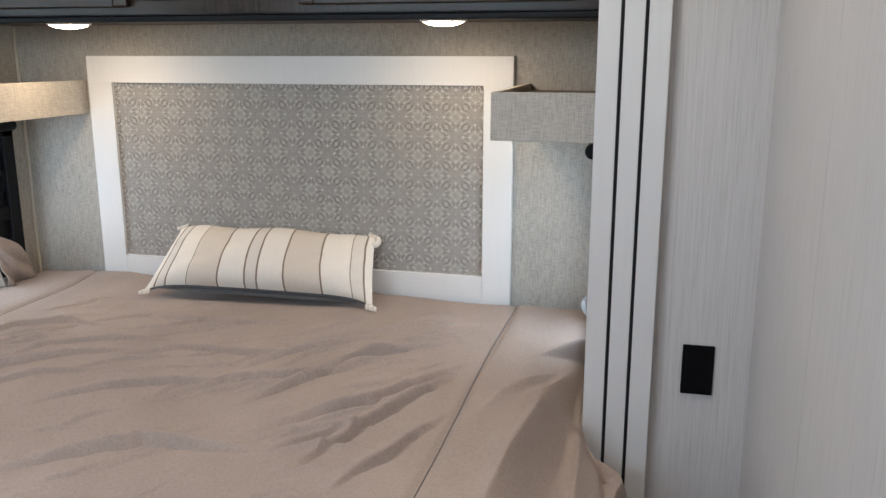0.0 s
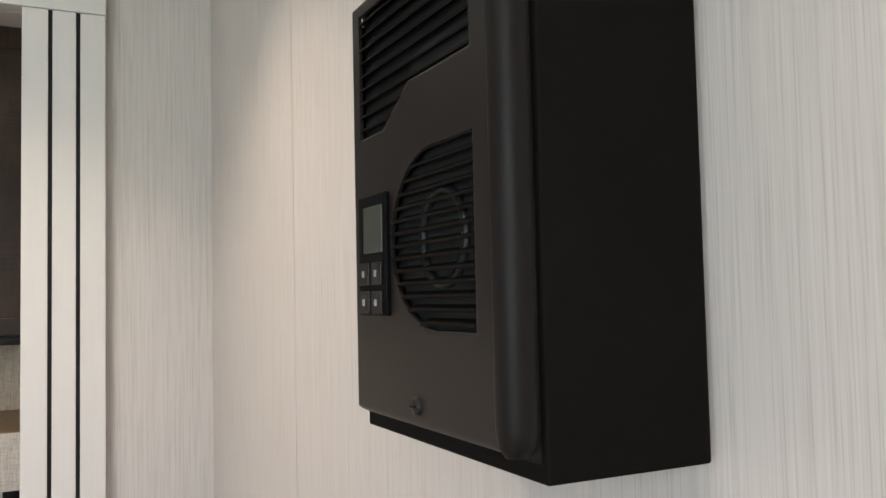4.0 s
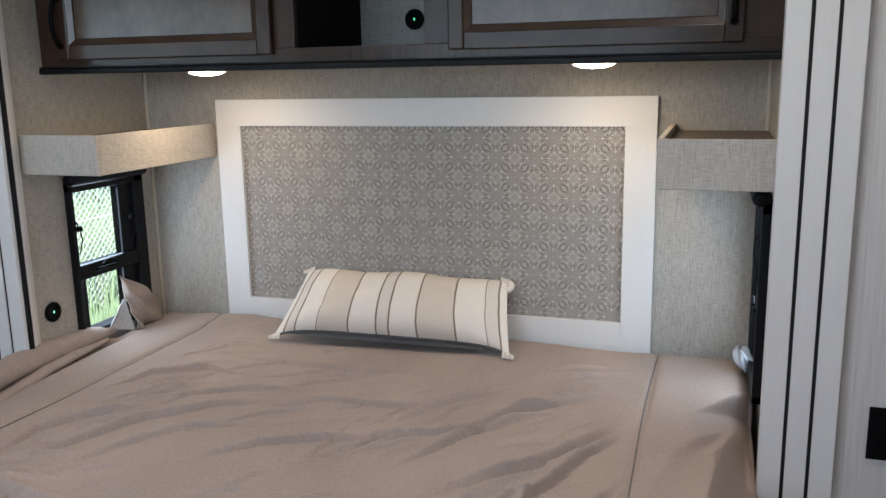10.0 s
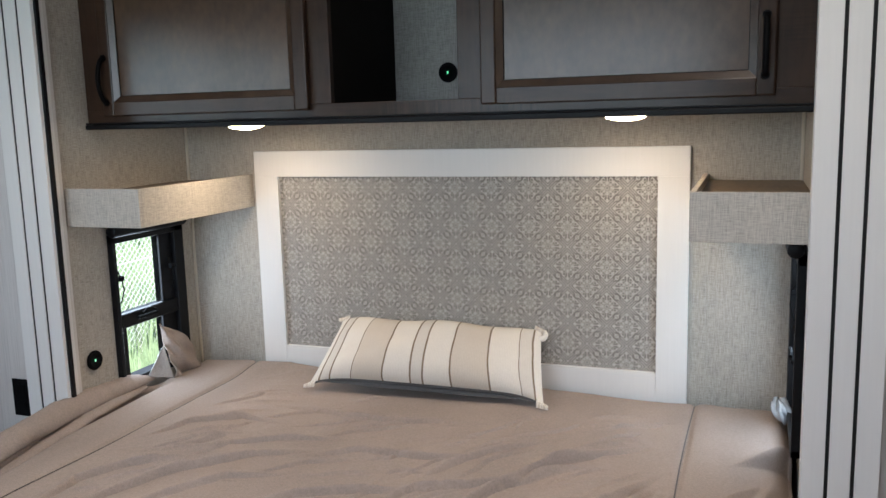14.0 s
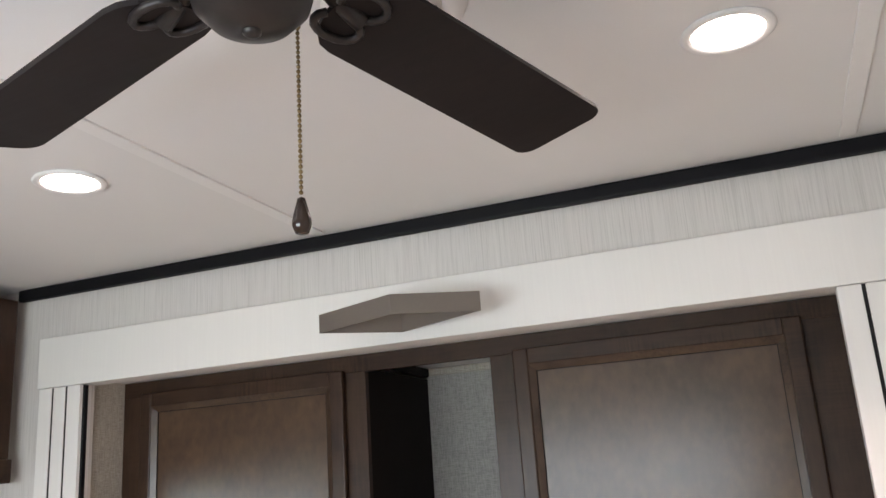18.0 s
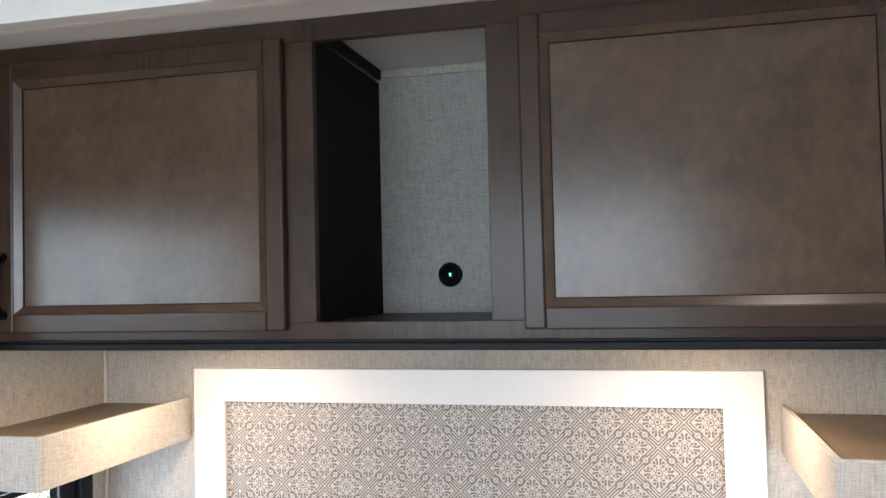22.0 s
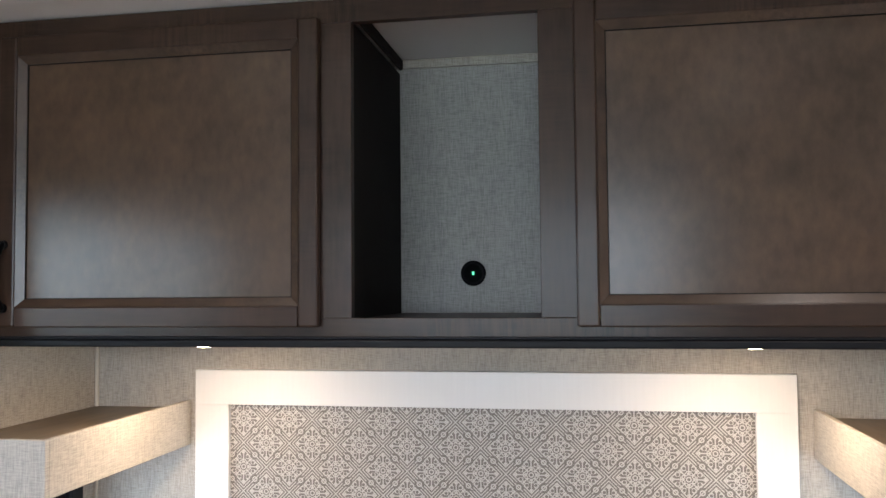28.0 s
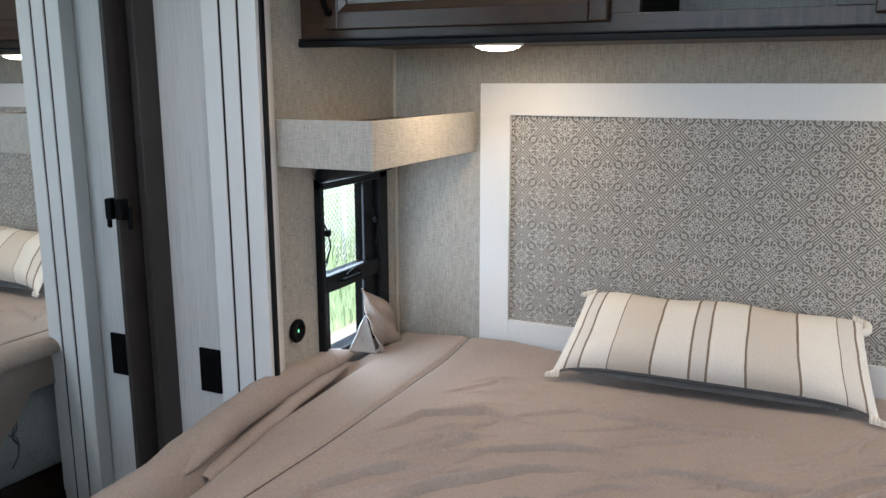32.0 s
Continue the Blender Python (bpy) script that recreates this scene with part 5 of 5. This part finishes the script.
def cushion_side(front):
    def fn(u, v):
        a, b = 2 * u - 1, 2 * v - 1
        w, hgt = 0.352, 0.110 if b > 0 else 0.122
        px = a * w * (1 - 0.022 * (1 - b * b)) * (1 - 0.058 * (b + 1))
        pz = b * hgt * (1 - (0.0 if b > 0 else 0.018) * (1 - a * a) - (0.10 * abs(a) ** 6 if b > 0 else 0)) + 0.005 * math.sin(7 * a + 1) * (b > 0)
        if b < 0:
            pz += 0.018 * (1 - a ** 6) * b * b - 0.012 * a ** 8 * b * b
        body = max(0.0, (1 - abs(a) ** 2.6)) ** 0.55 * max(0.0, (1 - abs(b) ** 2.3)) ** 0.6
        wr = 0.10 * noise.noise((a * 3.5, b * 2.0, 1.0)) + 0.12 * noise.noise((a * 10, b * 3, 5.0)) * abs(a) ** 2
        t = (0.062 if front else 0.042) * body * (1 + wr)
        p = cush @ Vector((px, -t if front else t, pz))
        if not front:
            # the charcoal side bulges forward under the seam
            k = step(-1.0, -0.80, b) * (1 - step(-0.80, -0.2, b)) * (1 - a ** 8)
            p += Vector((0, -0.034, -0.012)) * k
            p.z = max(p.z, TOPZ + 0.002)
        return p
    return fn


part("front_cloth", grid(84, 40, cushion_side(True)), M_TICK, cu, "cream cloth with beige bands and brown threads", True)
part("back_cloth", grid(84, 40, cushion_side(False)), M_GREY, cu, "charcoal cushion back", True)
rim = []
fn = cushion_side(True)
for k in range(80):
    rim.append(fn(k / 79, 0.0) + Vector((0, 0, 0.0005)))
part("lower_piping", tube(rim, 0.0035, 8), M_GREY, cu, "charcoal piping", True)
for (u, v) in ((0.0, 0.0), (1.0, 0.0), (0.0, 1.0), (1.0, 1.0)):
    c = fn(u, v)
    o = (cush.to_3x3() @ Vector(((2 * u - 1), 0, -0.25 if v > 0.5 else -0.35))).normalized()
    side = (cush.to_3x3() @ Vector((0, 0, 1)))
    ear = grid(6, 6, lambda a, b, c=c, o=o, side=side: c - o * 0.022 + o * 0.036 * a + side * (b - 0.5) * 0.026 * (1 - 0.5 * a) + (cush.to_3x3() @ Vector((0, -1, 0))) * 0.006 * math.sin(math.pi * b))
    part("corner_ear", ear, M_TICK, cu, "", True)
# the knotted corner
c = fn(1.0, 1.0)
e1, e2 = cush.to_3x3() @ Vector((1, 0, 0)), cush.to_3x3() @ Vector((0, 0, 1))
part("knotted_ear", tube([c + e1 * (0.002 + 0.010 * math.sin(radians(g))) - e2 * (0.015 + 0.011 * math.cos(radians(g))) for g in range(150, -61, -15)], 0.0090, 8), M_TICK, cu, "curled cloth corner", True)


# ---------------------------------------------------------------- outside the windows
GZ = -0.85
setting("ground", box(-400, 400, -400, 400, GZ - 0.05, GZ, 0), M_GRASS, "rough meadow ground around the trailer", "ground")
setting("ground_track", box(-3.95, 3.9, -8, 14, GZ - 0.02, GZ + 0.004, 0), M_SAND, "pale dry gravel strip beside the trailer", "gravel")
setting("trailer_skirt", boxes([(WEST - 0.05, EAST + 0.05, SOUTH - 0.05, SOUTH - 0.01, GZ, -0.06), (WEST - 0.05, EAST + 0.05, -0.58, -0.54, GZ, -0.06), (WEST - 0.05, WEST - 0.01, SOUTH - 0.01, -0.58, GZ, -0.06), (EAST + 0.01, EAST + 0.05, SOUTH - 0.01, -0.58, GZ, -0.06)]), M_SIDING, "plain grey siding skirt under the trailer floor", "siding")
rng = random.Random(3)


def blade_field(n, x0, x1, y0, y1, h0, h1):
    vs, fs = [], []
    for _ in range(n):
        x, y, h = rng.uniform(x0, x1), rng.uniform(y0, y1), rng.uniform(h0, h1)
        a, w, lx, ly = rng.uniform(0, 6.28), rng.uniform(0.004, 0.011), rng.uniform(-0.16, 0.16), rng.uniform(-0.16, 0.16)
        dx, dy, i = w * math.cos(a), w * math.sin(a), len(vs)
        vs += [(x - dx, y - dy, GZ), (x + dx, y + dy, GZ), (x + dx * 0.7 + lx * 0.4 * h, y + dy * 0.7 + ly * 0.4 * h, GZ + h * 0.6), (x - dx * 0.7 + lx * 0.4 * h, y - dy * 0.7 + ly * 0.4 * h, GZ + h * 0.6), (x + lx * h, y + ly * h, GZ + h)]
        fs += [(i, i + 1, i + 2, i + 3), (i + 3, i + 2, i + 4)]
    me = bpy.data.meshes.new("tall_grass")
    me.from_pydata(vs, [], fs)
    me.materials.append(M_BLADES)
    return me


tagged(new("short_grass", blade_field(22000, -5.6, -3.9, 2.0, 9.0, 0.08, 0.26)), "short green grass between the trailer and the fence", "grass", "", "stuff")
tagged(new("tall_grass", blade_field(26000, -8.5, -4.9, 2.0, 12.0, 0.25, 0.80)), "tall pale green meadow grass by the fence", "grass", "", "stuff")


def leaf_bank(n, x0, x1, y0, y1, h):
    vs, fs = [], []
    for _ in range(n):
        y = rng.uniform(y0, y1)
        top_h = h * (0.65 + 0.35 * noise.noise((y * 0.6, 0, 0)) + 0.15 * noise.noise((y * 2.3, 4, 0)))
        x, zz = rng.uniform(x0, x1), GZ + rng.uniform(0.1, max(0.3, top_h))
        d = Vector((rng.uniform(-1, 1), rng.uniform(-1, 1), rng.uniform(-1, 1))).normalized()
        e = d.cross(Vector((rng.uniform(-1, 1), rng.uniform(-1, 1), 0.3))).normalized()
        L, W, i, c = rng.uniform(0.05, 0.13), rng.uniform(0.02, 0.05), len(vs), Vector((x, y, zz))
        vs += [tuple(c - d * L), tuple(c + e * W), tuple(c + d * L), tuple(c - e * W)]
        fs.append((i, i + 1, i + 2, i + 3))
    me = bpy.data.meshes.new("hedge")
    me.from_pydata(vs, [], fs)
    me.materials.append(M_LEAF)
    return me


tagged(new("hedge", leaf_bank(26000, -13.0, -9.5, 1.0, 22, 4.2)), "green scrub bank beyond the fence", "hedge", "", "stuff")

fence = thing("chain_link_fence", (-5.0, 6, GZ), "galvanised chain-link fence in tall grass", "fence")
vs, fs = [], []


def wire(p, q, r=0.0032):
    d = (q - p).normalized()
    u = d.cross(Vector((1, 0, 0)))
    u = u.normalized() if u.length > 1e-4 else Vector((0, 1, 0))
    w = d.cross(u)
    i = len(vs)
    for c in (p, q):
        for k in range(3):
            vs.append(tuple(c + r * (math.cos(2.094 * k) * u + math.sin(2.094 * k) * w)))
    for k in range(3):
        fs.append((i + k, i + (k + 1) % 3, i + 3 + (k + 1) % 3, i + 3 + k))


y = 0.0
while y < 11.5:
    for sgn in (-1, 1):
        wire(Vector((-5.0 + sgn * 0.003, y if sgn > 0 else y + 1.75, GZ + 0.05)), Vector((-5.0 + sgn * 0.003, y + 1.75 if sgn > 0 else y, GZ + 1.80)))
    y += 0.075
me = bpy.data.meshes.new("fence_mesh")
me.from_pydata(vs, [], fs)
me.materials.append(M_WIRE)
fm = new("fence_mesh", me)
fm.parent, fm.matrix_parent_inverse = fence, Matrix.Translation(fence.location).inverted()
tagged(fm, "diamond wire mesh", "", "", "stuff")
for py in (0.2, 3.2, 6.2, 9.2, 12.2):
    part("post", tube([(-5.03, py, GZ), (-5.03, py, GZ + 1.9)], 0.03, 12), M_WIRE, fence, "", True)
part("top_rail", tube([(-5.02, 0, GZ + 1.82), (-5.02, 13, GZ + 1.82)], 0.02, 10), M_WIRE, fence, "", True)
part("tension_wire", tube([(-5.008, 0, GZ + 1.02), (-5.008, 13, GZ + 1.02)], 0.006, 6), M_WIRE, fence)
